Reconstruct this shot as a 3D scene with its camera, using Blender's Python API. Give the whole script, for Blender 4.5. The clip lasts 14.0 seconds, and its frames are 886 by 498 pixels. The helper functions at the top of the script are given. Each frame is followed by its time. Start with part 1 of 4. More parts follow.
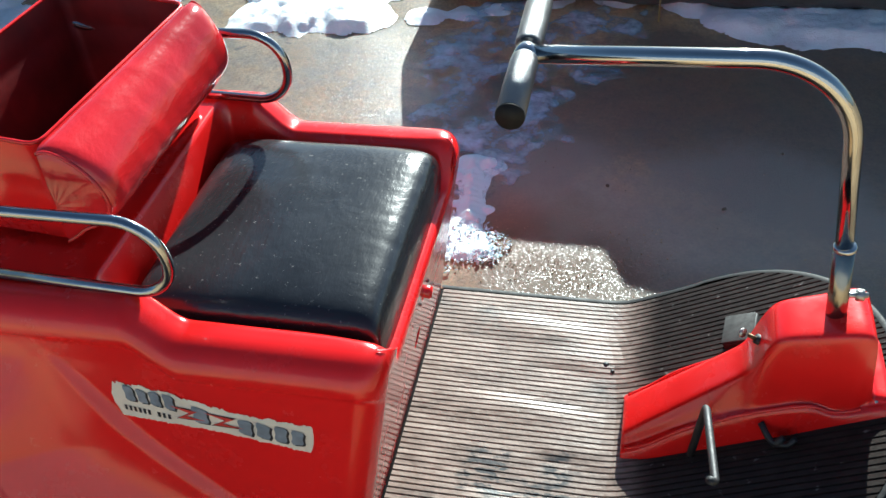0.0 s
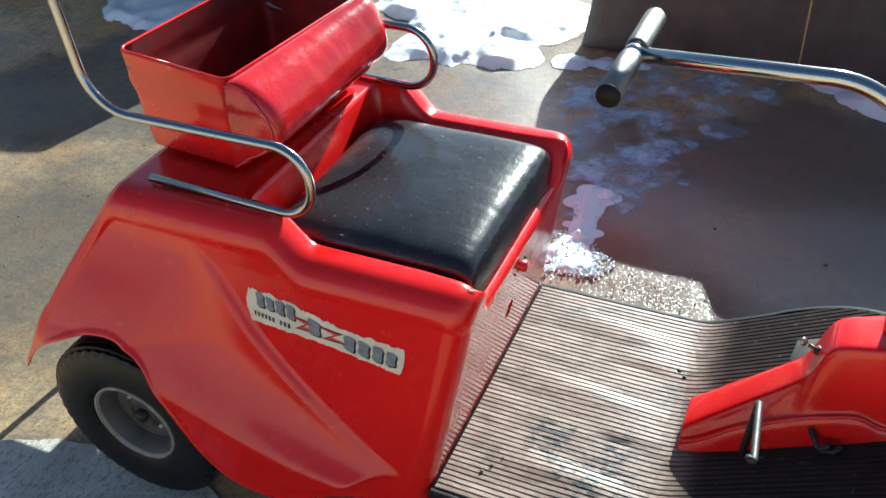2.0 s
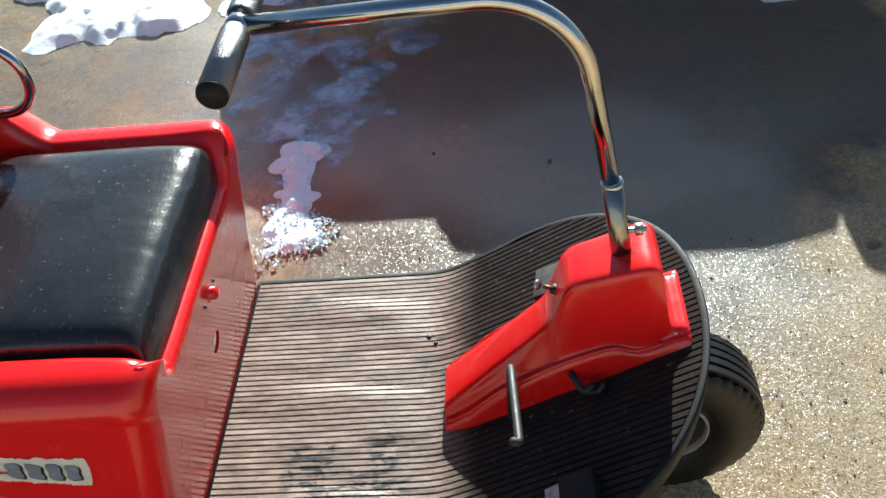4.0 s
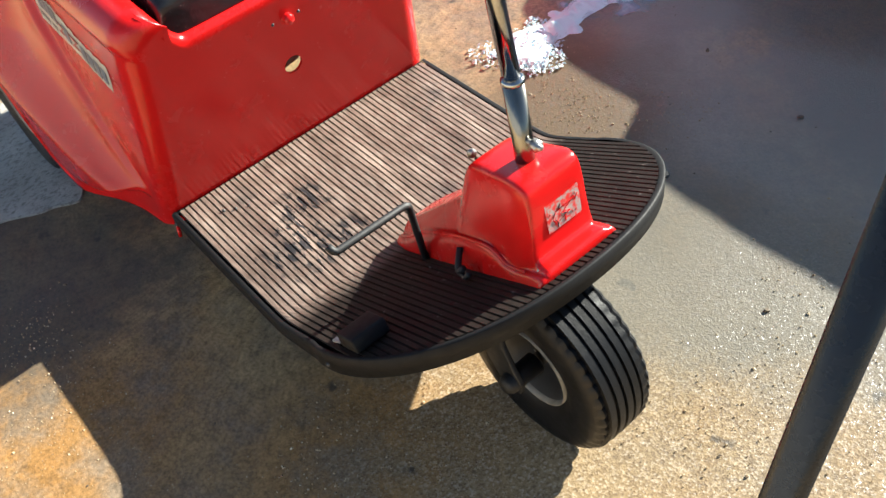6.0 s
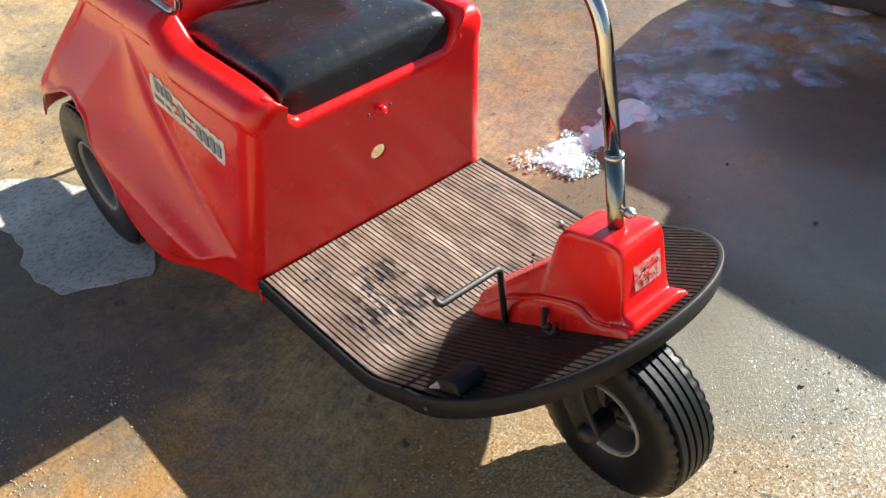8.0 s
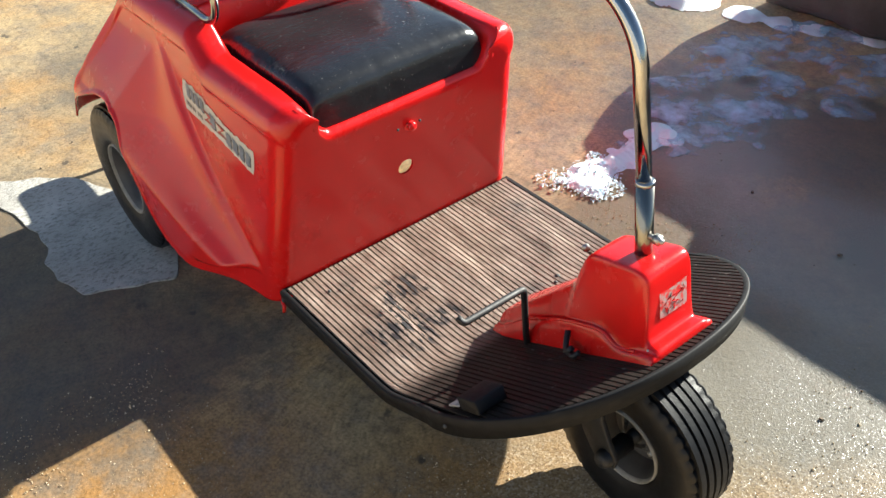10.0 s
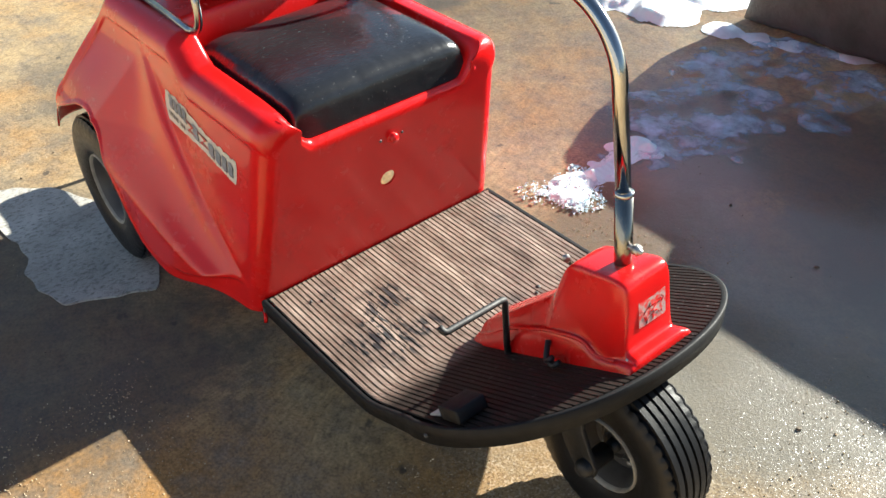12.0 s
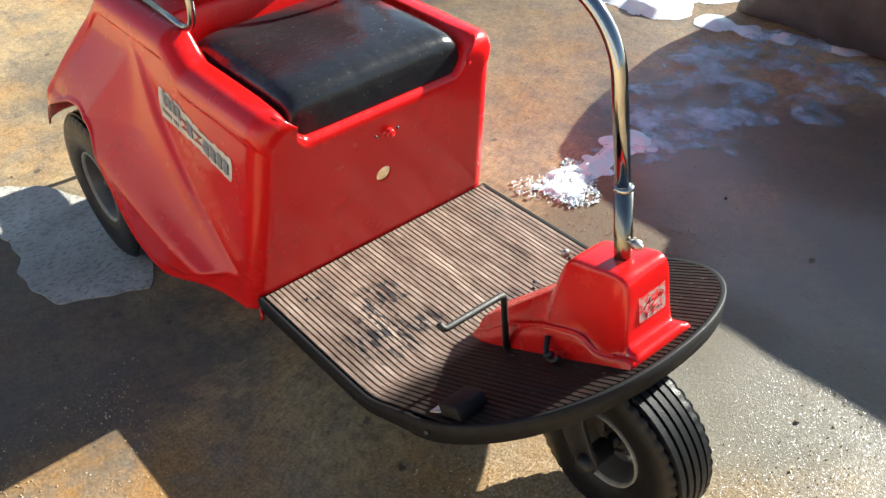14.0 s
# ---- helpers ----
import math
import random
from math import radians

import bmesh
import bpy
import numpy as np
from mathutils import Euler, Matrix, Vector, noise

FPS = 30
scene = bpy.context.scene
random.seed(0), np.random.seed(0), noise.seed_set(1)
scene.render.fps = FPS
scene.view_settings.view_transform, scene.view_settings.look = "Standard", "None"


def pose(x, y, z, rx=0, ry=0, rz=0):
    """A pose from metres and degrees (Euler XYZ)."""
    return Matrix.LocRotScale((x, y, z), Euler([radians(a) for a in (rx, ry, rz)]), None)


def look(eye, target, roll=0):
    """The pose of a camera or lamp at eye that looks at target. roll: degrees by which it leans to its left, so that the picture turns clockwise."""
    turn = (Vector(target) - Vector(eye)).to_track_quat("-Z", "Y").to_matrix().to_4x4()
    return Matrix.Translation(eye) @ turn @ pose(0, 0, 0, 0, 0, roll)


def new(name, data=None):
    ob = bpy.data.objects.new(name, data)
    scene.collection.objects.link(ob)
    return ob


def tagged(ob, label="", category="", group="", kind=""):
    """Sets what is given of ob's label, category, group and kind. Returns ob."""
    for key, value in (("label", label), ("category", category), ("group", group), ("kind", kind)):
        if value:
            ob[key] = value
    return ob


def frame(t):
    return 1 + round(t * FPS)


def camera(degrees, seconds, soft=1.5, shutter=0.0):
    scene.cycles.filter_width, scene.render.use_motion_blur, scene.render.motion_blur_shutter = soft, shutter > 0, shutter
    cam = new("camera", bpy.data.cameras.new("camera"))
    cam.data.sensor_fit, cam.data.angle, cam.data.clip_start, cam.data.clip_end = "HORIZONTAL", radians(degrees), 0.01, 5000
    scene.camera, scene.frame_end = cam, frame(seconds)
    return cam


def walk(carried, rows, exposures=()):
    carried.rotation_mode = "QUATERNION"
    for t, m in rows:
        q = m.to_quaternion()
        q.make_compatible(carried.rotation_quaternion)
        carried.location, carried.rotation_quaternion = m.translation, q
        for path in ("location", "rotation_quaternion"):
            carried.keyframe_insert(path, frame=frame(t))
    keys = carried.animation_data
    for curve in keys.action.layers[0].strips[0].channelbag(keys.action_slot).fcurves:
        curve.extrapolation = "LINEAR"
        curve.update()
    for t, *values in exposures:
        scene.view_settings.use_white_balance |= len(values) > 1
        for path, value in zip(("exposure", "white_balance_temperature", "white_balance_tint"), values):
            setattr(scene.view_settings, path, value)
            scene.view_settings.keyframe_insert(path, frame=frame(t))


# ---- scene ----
cam = camera(52.6, 14.0)
PATH = [
    (0, (0.425, -1.165, 1.745), (0.037, 0.272, 0.41), -5.2),
    (0.5, (0.354, -1.26, 1.741), (0.175, 0.273, 0.469), -0.8),
    (1, (0.373, -1.317, 1.737), (0.08, 0.225, 0.498), -2.7),
    (1.5, (0.468, -1.393, 1.76), (-0.148, 0.066, 0.538), -3.7),
    (2, (0.561, -1.443, 1.746), (-0.117, 0.001, 0.541), -2.6),
    (2.5, (0.555, -1.426, 1.726), (-0.11, -0.017, 0.473), -3.5),
    (3, (0.337, -1.344, 1.729), (-0.051, 0.151, 0.459), -1.4),
    (3.5, (0.338, -1.231, 1.756), (0.207, 0.168, 0.332), -4.8),
    (3.7, (0.439, -1.175, 1.717), (0.334, 0.253, 0.322), -7.1),
    (5.8, (1.516, -0.69, 1.572), (0.384, 0.128, 0.14), -10.5),
    (6, (1.586, -0.689, 1.567), (0.452, 0.035, 0.087), -10.7),
    (6.5, (1.612, -0.734, 1.579), (0.356, -0.049, 0.181), -10.1),
    (7, (1.606, -0.879, 1.606), (0.307, -0.036, 0.34), -7.8),
    (7.2, (1.606, -0.94, 1.614), (0.365, -0.014, 0.349), -6.4),
    (9.3, (1.61, -1.063, 1.643), (0.384, -0.137, 0.364), -3.5),
    (9.5, (1.602, -1.053, 1.644), (0.366, -0.137, 0.365), -3.7),
    (10, (1.589, -1.048, 1.645), (0.338, -0.118, 0.393), -3.2),
    (10.5, (1.59, -1.064, 1.647), (0.32, -0.134, 0.414), -3.4),
    (11, (1.585, -1.063, 1.651), (0.323, -0.124, 0.415), -3.1),
    (11.5, (1.585, -1.056, 1.651), (0.314, -0.123, 0.421), -3.4),
    (12, (1.601, -1.056, 1.647), (0.36, -0.082, 0.417), -2.1),
    (12.5, (1.615, -1.06, 1.64), (0.414, -0.083, 0.374), -2.4),
    (13, (1.602, -1.065, 1.641), (0.368, -0.112, 0.39), -3.3),
    (13.5, (1.594, -1.068, 1.644), (0.34, -0.126, 0.403), -2.6),
    (14, (1.583, -1.063, 1.645), (0.362, -0.077, 0.404), -2.1),
]
EXPOSURES = ((0.0, 1.33, 4950, -2), (0.5, 1.52, 4850, -4), (1.0, 0.97, 4900, -2), (1.5, 1.28, 4950, -2), (2.5, 1.38, 5050, 0), (3.0, 1.46, 4950, -2), (3.7, 1.28, 5050, -1), (5.8, 1.64, 5480, 4), (7.0, 1.69, 5480, 4), (9.3, 1.63, 5480, 4), (14.0, 1.63, 5480, 4))
walk(cam, [(t, look(eye, target, roll)) for t, eye, target, roll in PATH], EXPOSURES)

# ---- world, sun ----
SUN = Vector((0.085, 1.0, 0.48)).normalized()
world = bpy.data.worlds.new("World")
scene.world = world
world.use_nodes = True
wn = world.node_tree.nodes
sky = wn.new("ShaderNodeTexSky")
sky.sky_type, sky.sun_disc = "NISHITA", False
sky.sun_elevation = math.asin(SUN.z)
sky.sun_rotation = math.atan2(SUN.x, SUN.y)
haze = wn.new("ShaderNodeHueSaturation")
haze.inputs["Saturation"].default_value = 0.86
world.node_tree.links.new(sky.outputs[0], haze.inputs["Color"])
world.node_tree.links.new(haze.outputs[0], wn["Background"].inputs[0])
wn["Background"].inputs[1].default_value = 0.044
sun_data = bpy.data.lights.new("sun", "SUN")
sun_data.energy, sun_data.angle, sun_data.color = 6.8, radians(0.53), (1.0, 0.86, 0.66)
sun = new("sun", sun_data)
sun.matrix_world = look(SUN * 20, (0, 0, 0))


# ---- materials ----
def material(name):
    m = bpy.data.materials.new(name)
    m.use_nodes = True
    return m, m.node_tree.nodes, m.node_tree.links, m.node_tree.nodes["Principled BSDF"]


def noise_tex(n, l, scale, detail=4.0, rough=0.55, stretch=None, coords="Object", distort=0.0):
    tc = n.new("ShaderNodeTexCoord")
    mp = n.new("ShaderNodeMapping")
    if stretch:
        mp.inputs["Scale"].default_value = stretch
    l.new(tc.outputs[coords], mp.inputs[0])
    t = n.new("ShaderNodeTexNoise")
    t.inputs["Scale"].default_value, t.inputs["Detail"].default_value = scale, detail
    t.inputs["Roughness"].default_value, t.inputs["Distortion"].default_value = rough, distort
    l.new(mp.outputs[0], t.inputs["Vector"])
    return t.outputs["Fac"]


def ramp(n, l, fac, stops):
    r = n.new("ShaderNodeValToRGB")
    e = r.color_ramp.elements
    while len(e) < len(stops):
        e.new(0.5)
    for i, (p, c) in enumerate(stops):
        e[i].position = p
        e[i].color = (*c, 1.0) if len(c) == 3 else c
    l.new(fac, r.inputs[0])
    return r.outputs[0]


def grey(v):
    return (v, v, v)


def mix(n, l, fac, a, b):
    x = n.new("ShaderNodeMix")
    x.data_type = "RGBA"
    for sock, val in ((x.inputs[0], fac), (x.inputs[6], a), (x.inputs[7], b)):
        if hasattr(val, "is_linked"):
            l.new(val, sock)
        elif isinstance(val, tuple):
            sock.default_value = (*val, 1.0)
        else:
            sock.default_value = val
    return x.outputs[2]


def bump(n, l, height, strength, distance, bsdf, below=None):
    b = n.new("ShaderNodeBump")
    b.inputs["Strength"].default_value, b.inputs["Distance"].default_value = strength, distance
    l.new(height, b.inputs["Height"])
    if below:
        l.new(below, b.inputs["Normal"])
    l.new(b.outputs[0], bsdf.inputs["Normal"])
    return b.outputs[0]


def paint(name, colour, rough=0.20, wear=0.15):
    m, n, l, p = material(name)
    big = noise_tex(n, l, 2.6, 4)
    fine = noise_tex(n, l, 60, 4)
    dark = tuple(c * (1 - wear) for c in colour)
    l.new(mix(n, l, ramp(n, l, big, [(0.35, grey(0)), (0.7, grey(1))]), colour, dark), p.inputs["Base Color"])
    l.new(ramp(n, l, noise_tex(n, l, 9, 6, 0.7), [(0.4, grey(rough)), (0.75, grey(rough + 0.14))]), p.inputs["Roughness"])
    p.inputs["Coat Weight"].default_value, p.inputs["Coat Roughness"].default_value = 0.30, 0.06
    p.inputs["Specular IOR Level"].default_value = 0.36
    b = bump(n, l, fine, 0.06, 0.002, p)
    bump(n, l, noise_tex(n, l, 5, 2), 0.12, 0.012, p, b)
    return m


def vinyl(name, colour, rough, crease, speck=0.0, veil=0.0):
    m, n, l, p = material(name)
    col = mix(n, l, ramp(n, l, noise_tex(n, l, 4, 5), [(0.35, grey(0)), (0.7, grey(1))]), colour, tuple(c * 1.6 + 0.004 for c in colour))
    if speck:
        dust = ramp(n, l, noise_tex(n, l, 120, 3, 0.6), [(0.66, grey(0)), (0.74, grey(speck))])
        col = mix(n, l, dust, col, (0.25, 0.24, 0.22))
    l.new(col, p.inputs["Base Color"])
    l.new(ramp(n, l, noise_tex(n, l, 12, 6, 0.7), [(0.3, grey(rough)), (0.8, grey(rough + 0.1))]), p.inputs["Roughness"])
    p.inputs["Coat Weight"].default_value, p.inputs["Coat Roughness"].default_value = veil, 0.38
    a = bump(n, l, noise_tex(n, l, 300, 2), 0.10, 0.001, p)
    b = bump(n, l, noise_tex(n, l, 17, 4, 0.55, (1.0, 0.75, 1.0), distort=0.3), crease * 0.6, 0.006, p, a)
    c = bump(n, l, noise_tex(n, l, 70, 4, 0.6, (1.0, 0.3, 1.0)), crease * 0.5, 0.003, p, b)
    bump(n, l, noise_tex(n, l, 6, 2), crease * 0.35, 0.02, p, c)
    p.inputs["Specular IOR Level"].default_value = 0.55
    return m


def metal(name, colour, rough, grain=0.0, spread=0.08):
    m, n, l, p = material(name)
    p.inputs["Metallic"].default_value = 1.0
    l.new(mix(n, l, noise_tex(n, l, 30, 5), colour, tuple(c * 0.82 for c in colour)), p.inputs["Base Color"])
    l.new(ramp(n, l, noise_tex(n, l, 40, 5, 0.7), [(0.4, grey(rough)), (0.8, grey(rough + spread))]), p.inputs["Roughness"])
    if grain:
        bump(n, l, noise_tex(n, l, 420, 2), grain, 0.002, p)
    return m


def plain(name, colour, rough, vary=0.35, scale=25, grain=0.2, depth=0.002):
    m, n, l, p = material(name)
    l.new(mix(n, l, ramp(n, l, noise_tex(n, l, scale, 5), [(0.3, grey(0)), (0.7, grey(1))]), colour, tuple(c * (1 - vary) for c in colour)), p.inputs["Base Color"])
    l.new(ramp(n, l, noise_tex(n, l, scale * 2, 4), [(0.3, grey(rough)), (0.8, grey(min(1, rough + 0.15)))]), p.inputs["Roughness"])
    bump(n, l, noise_tex(n, l, scale * 8, 3), grain, depth, p)
    return m


RED = paint("red_gelcoat", (0.62, 0.006, 0.005))
BLACK_VINYL = vinyl("black_vinyl", (0.011, 0.0115, 0.0135), 0.14, 0.75, 0.55, 0.14)
BLACK_VINYL.node_tree.nodes["Principled BSDF"].inputs["Specular IOR Level"].default_value = 0.45
RED_VINYL = vinyl("red_vinyl", (0.30, 0.005, 0.007), 0.10, 0.55)
CHROME = metal("chrome", (0.46, 0.46, 0.45), 0.10)
RAIL_CHROME = metal("rail_chrome", (0.36, 0.37, 0.385), 0.13)
DULL_CHROME = metal("dull_chrome", (0.27, 0.26, 0.23), 0.20)
GRIP = metal("grip_foil", (0.20, 0.20, 0.205), 0.30, 1.0)
STEEL = metal("worn_steel", (0.45, 0.44, 0.42), 0.4, 0.3)
WHEEL_PAINT = plain("wheel_paint", (0.075, 0.070, 0.066), 0.42, 0.5, 14)
RIM_LIP = plain("rim_lip", (0.30, 0.285, 0.25), 0.38, 0.5, 30)
PLATE = plain("worn_plate", (0.50, 0.50, 0.48), 0.35, 0.6, 60, 0.5)
BRASS = metal("dull_brass", (0.13, 0.085, 0.05), 0.45)
# basket's inside: stains, plus its shade put into a darker red
SHADED_INSIDE = plain("shaded_stained_inside", (0.25, 0.009, 0.009), 0.45, 0.8, 6)
RUBBER = plain("tyre_rubber", (0.007, 0.007, 0.008), 0.42, 0.4, 30, 0.3)
BLACK_TRIM = plain("black_rubber_trim", (0.007, 0.007, 0.008), 0.58, 0.4, 20)
BLACK_IRON = plain("black_iron", (0.012, 0.012, 0.013), 0.52, 0.3, 30)
for rubber in (RUBBER, BLACK_TRIM):
    rubber.node_tree.nodes["Principled BSDF"].inputs["Specular IOR Level"].default_value = 0.28
DECAL = plain("decal_paper", (0.66, 0.62, 0.54), 0.4, 0.2, 18, 0.05)
DECAL_GREY = plain("decal_grey", (0.20, 0.24, 0.30), 0.35, 0.4, 40, 0.05)
DECAL_DARK = plain("decal_dark", (0.02, 0.02, 0.025), 0.35, 0.3, 40, 0.05)
DECAL_RED = plain("decal_red", (0.50, 0.04, 0.03), 0.35, 0.3, 40, 0.05)
TARP = plain("grey_tarpaulin", (0.075, 0.072, 0.068), 0.55, 0.4, 6, 0.5, 0.01)
SIDING = plain("grey_siding", (0.19, 0.195, 0.21), 0.6, 0.15, 2.0, 0.1)
POLE_PAINT = plain("pole_black", (0.016, 0.017, 0.019), 0.20, 0.3, 60, 0.04)


def spot(n, l, x, y, reach, soft, wob=0.25, scale=3.0, z=0.0):
    """1 inside a ragged patch round (x, y), 0 outside."""
    tc = n.new("ShaderNodeTexCoord")
    sub = n.new("ShaderNodeVectorMath")
    sub.operation = "DISTANCE"
    l.new(tc.outputs["Object"], sub.inputs[0])
    sub.inputs[1].default_value = (x, y, z)
    add = n.new("ShaderNodeMath")
    add.operation = "MULTIPLY_ADD"
    l.new(noise_tex(n, l, scale, 6, 0.65), add.inputs[0])
    add.inputs[1].default_value = wob * 2
    l.new(sub.outputs["Value"], add.inputs[2])
    r = n.new("ShaderNodeMapRange")
    r.interpolation_type = "SMOOTHSTEP"
    r.inputs["From Min"].default_value, r.inputs["From Max"].default_value = reach + wob - soft, reach + wob + soft
    r.inputs["To Min"].default_value, r.inputs["To Max"].default_value = 1.0, 0.0
    l.new(add.outputs[0], r.inputs["Value"])
    return r.outputs[0]


def most(n, l, a, b):
    m = n.new("ShaderNodeMath")
    m.operation = "MAXIMUM"
    l.new(a, m.inputs[0])
    l.new(b, m.inputs[1])
    return m.outputs[0]


def concrete():
    m, n, l, p = material("concrete")
    big = noise_tex(n, l, 0.9, 5, 0.6)
    mid = noise_tex(n, l, 6, 7, 0.7)
    fine = noise_tex(n, l, 110, 5, 0.75)
    col = ramp(n, l, big, [(0.3, (0.340, 0.258, 0.155)), (0.52, (0.450, 0.332, 0.178)), (0.72, (0.53, 0.385, 0.198))])
    rust = ramp(n, l, noise_tex(n, l, 2.4, 6, 0.6), [(0.45, grey(0)), (0.63, grey(0.65))])
    rust = most(n, l, rust, spot(n, l, 0.22, -0.95, 0.33, 0.2, 0.3))
    rust = most(n, l, rust, spot(n, l, 0.70, -0.36, 0.28, 0.2, 0.2))
    rmul = n.new("ShaderNodeMath")
    rmul.operation = "MULTIPLY"
    l.new(rust, rmul.inputs[0])
    rmul.inputs[1].default_value = 1.0
    col = mix(n, l, rmul.outputs[0], col, (0.41, 0.225, 0.070))
    umber = n.new("ShaderNodeMath")
    umber.operation = "MULTIPLY"
    l.new(spot(n, l, 0.22, -1.02, 0.50, 0.22, 0.3), umber.inputs[0])
    umber.inputs[1].default_value = 0.7
    col = mix(n, l, umber.outputs[0], col, (0.29, 0.155, 0.048))
    p.inputs["Diffuse Roughness"].default_value = 1.0
    dirt = ramp(n, l, mid, [(0.36, grey(0.75)), (0.56, grey(0))])
    col = mix(n, l, dirt, col, (0.24, 0.20, 0.15))
    specks = ramp(n, l, fine, [(0.30, grey(0.40)), (0.5, grey(1.0)), (0.70, grey(1.5))])
    mul = n.new("ShaderNodeMix")
    mul.data_type, mul.blend_type = "RGBA", "MULTIPLY"
    mul.inputs[0].default_value = 0.8
    l.new(col, mul.inputs[6])
    l.new(specks, mul.inputs[7])
    grime = n.new("ShaderNodeMix")
    grime.data_type, grime.blend_type = "RGBA", "MULTIPLY"
    grime.inputs[0].default_value = 1.0
    l.new(mul.outputs[2], grime.inputs[6])
    l.new(ramp(n, l, noise_tex(n, l, 28, 6, 0.72), [(0.30, grey(0.62)), (0.5, grey(1.0)), (0.72, grey(1.18))]), grime.inputs[7])
    # bared gravel here and there
    v = n.new("ShaderNodeTexVoronoi")
    v.inputs["Scale"].default_value = 240
    tc = n.new("ShaderNodeTexCoord")
    l.new(tc.outputs["Object"], v.inputs["Vector"])
    stones = ramp(n, l, v.outputs["Color"], [(0.20, (0.25, 0.165, 0.085)), (0.42, (0.42, 0.295, 0.15)), (0.66, (0.53, 0.39, 0.21)), (0.84, (0.74, 0.61, 0.44))])
    gravel = spot(n, l, 1.30, 0.02, 0.72, 0.25, 0.35)
    gravel = most(n, l, gravel, spot(n, l, 0.75, -0.15, 0.16, 0.12, 0.2))
    gmul = n.new("ShaderNodeMath")
    gmul.operation = "MULTIPLY"
    l.new(gravel, gmul.inputs[0])
    gmul.inputs[1].default_value = 0.62
    col = mix(n, l, gmul.outputs[0], grime.outputs[2], stones)
    blots = ramp(n, l, noise_tex(n, l, 11, 3, 0.5), [(0.69, grey(0)), (0.735, grey(0.75))])
    col = mix(n, l, blots, col, (0.06, 0.05, 0.042))
    # standing damp; the same dark colour also deepens shade by cart and vehicles
    damp_shade = most(n, l, spot(n, l, 1.25, 1.52, 0.72, 0.10, 0.35), spot(n, l, 0.0, 1.35, 0.35, 0.12, 0.3))
    # the next three paint the cart's shaded side darker
    damp_shade = most(n, l, damp_shade, spot(n, l, -0.75, -1.15, 0.75, 0.12, 0.3))
    damp_shade = most(n, l, damp_shade, spot(n, l, -0.30, -0.70, 0.34, 0.16, 0.3))
    damp_shade = most(n, l, damp_shade, spot(n, l, -0.46, -0.96, 0.32, 0.14, 0.2))
    damp_shade = most(n, l, damp_shade, spot(n, l, 0.60, 1.58, 0.48, 0.10, 0.3))
    damp_shade = most(n, l, damp_shade, spot(n, l, -1.65, 0.2, 0.55, 0.3, 0.35))
    # two spots deepen the left vehicle's shadow over wet ground
    damp_shade = most(n, l, damp_shade, spot(n, l, -2.0, 1.45, 0.6, 0.12, 0.3))
    damp_shade = most(n, l, damp_shade, spot(n, l, -2.35, 1.15, 0.5, 0.14, 0.25))
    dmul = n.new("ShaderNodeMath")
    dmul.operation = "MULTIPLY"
    l.new(damp_shade, dmul.inputs[0])
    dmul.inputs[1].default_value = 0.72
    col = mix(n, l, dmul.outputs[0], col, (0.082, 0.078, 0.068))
    # grey put into the shaded ground's colour to offset red bounced light
    shade_grey = spot(n, l, 0.75, 0.72, 0.58, 0.10, 0.22)
    shade_grey = most(n, l, shade_grey, spot(n, l, 0.20, 1.02, 0.26, 0.10, 0.2))
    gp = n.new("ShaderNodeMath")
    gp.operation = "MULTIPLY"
    l.new(shade_grey, gp.inputs[0])
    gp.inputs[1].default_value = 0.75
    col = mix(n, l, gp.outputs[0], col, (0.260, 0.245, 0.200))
    col = mix(n, l, spot(n, l, 0.24, 0.70, 0.26, 0.12, 0.2), col, (0.20, 0.135, 0.072))
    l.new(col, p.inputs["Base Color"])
    gloss = ramp(n, l, noise_tex(n, l, 1.6, 5, 0.65), [(0.40, grey(0.55)), (0.62, grey(0.82))])
    wet = spot(n, l, 0.34, 0.66, 0.28, 0.12, 0.2)
    far_wet = spot(n, l, -0.85, 1.25, 0.75, 0.2, 0.3)
    wet = most(n, l, wet, far_wet)
    moist = most(n, l, far_wet, spot(n, l, 0.75, 1.75, 1.05, 0.12, 0.25))
    l.new(mix(n, l, moist, gloss, (0.34, 0.34, 0.34)), p.inputs["Roughness"])
    l.new(ramp(n, l, moist, [(0.0, grey(0.30)), (1.0, grey(0.75))]), p.inputs["Specular IOR Level"])
    # water held in the hollows between the grains
    film = n.new("ShaderNodeMath")
    film.operation = "MULTIPLY_ADD"
    l.new(gravel, film.inputs[0])
    film.inputs[1].default_value = 0.9
    l.new(wet, film.inputs[2])
    film.use_clamp = True
    beads = ramp(n, l, noise_tex(n, l, 120, 3, 0.6), [(0.53, grey(0.0)), (0.58, grey(1.0))])
    held = n.new("ShaderNodeMath")
    held.operation = "MULTIPLY"
    l.new(film.outputs[0], held.inputs[0])
    l.new(beads, held.inputs[1])
    l.new(held.outputs[0], p.inputs["Coat Weight"])
    p.inputs["Coat Roughness"].default_value, p.inputs["Coat IOR"].default_value = 0.24, 1.55
    glint = n.new("ShaderNodeBump")
    glint.inputs["Strength"].default_value, glint.inputs["Distance"].default_value = 1.0, 0.0022
    l.new(noise_tex(n, l, 190, 2, 0.7), glint.inputs["Height"])
    l.new(glint.outputs[0], p.inputs["Coat Normal"])
    a = bump(n, l, fine, 0.5, 0.003, p)
    stone_bump = n.new("ShaderNodeMath")
    stone_bump.operation = "MULTIPLY"
    l.new(v.outputs["Distance"], stone_bump.inputs[0])
    l.new(gravel, stone_bump.inputs[1])
    b = bump(n, l, stone_bump.outputs[0], 0.3, 0.002, p, a)
    bump(n, l, mid, 0.22, 0.010, p, b)
    return m


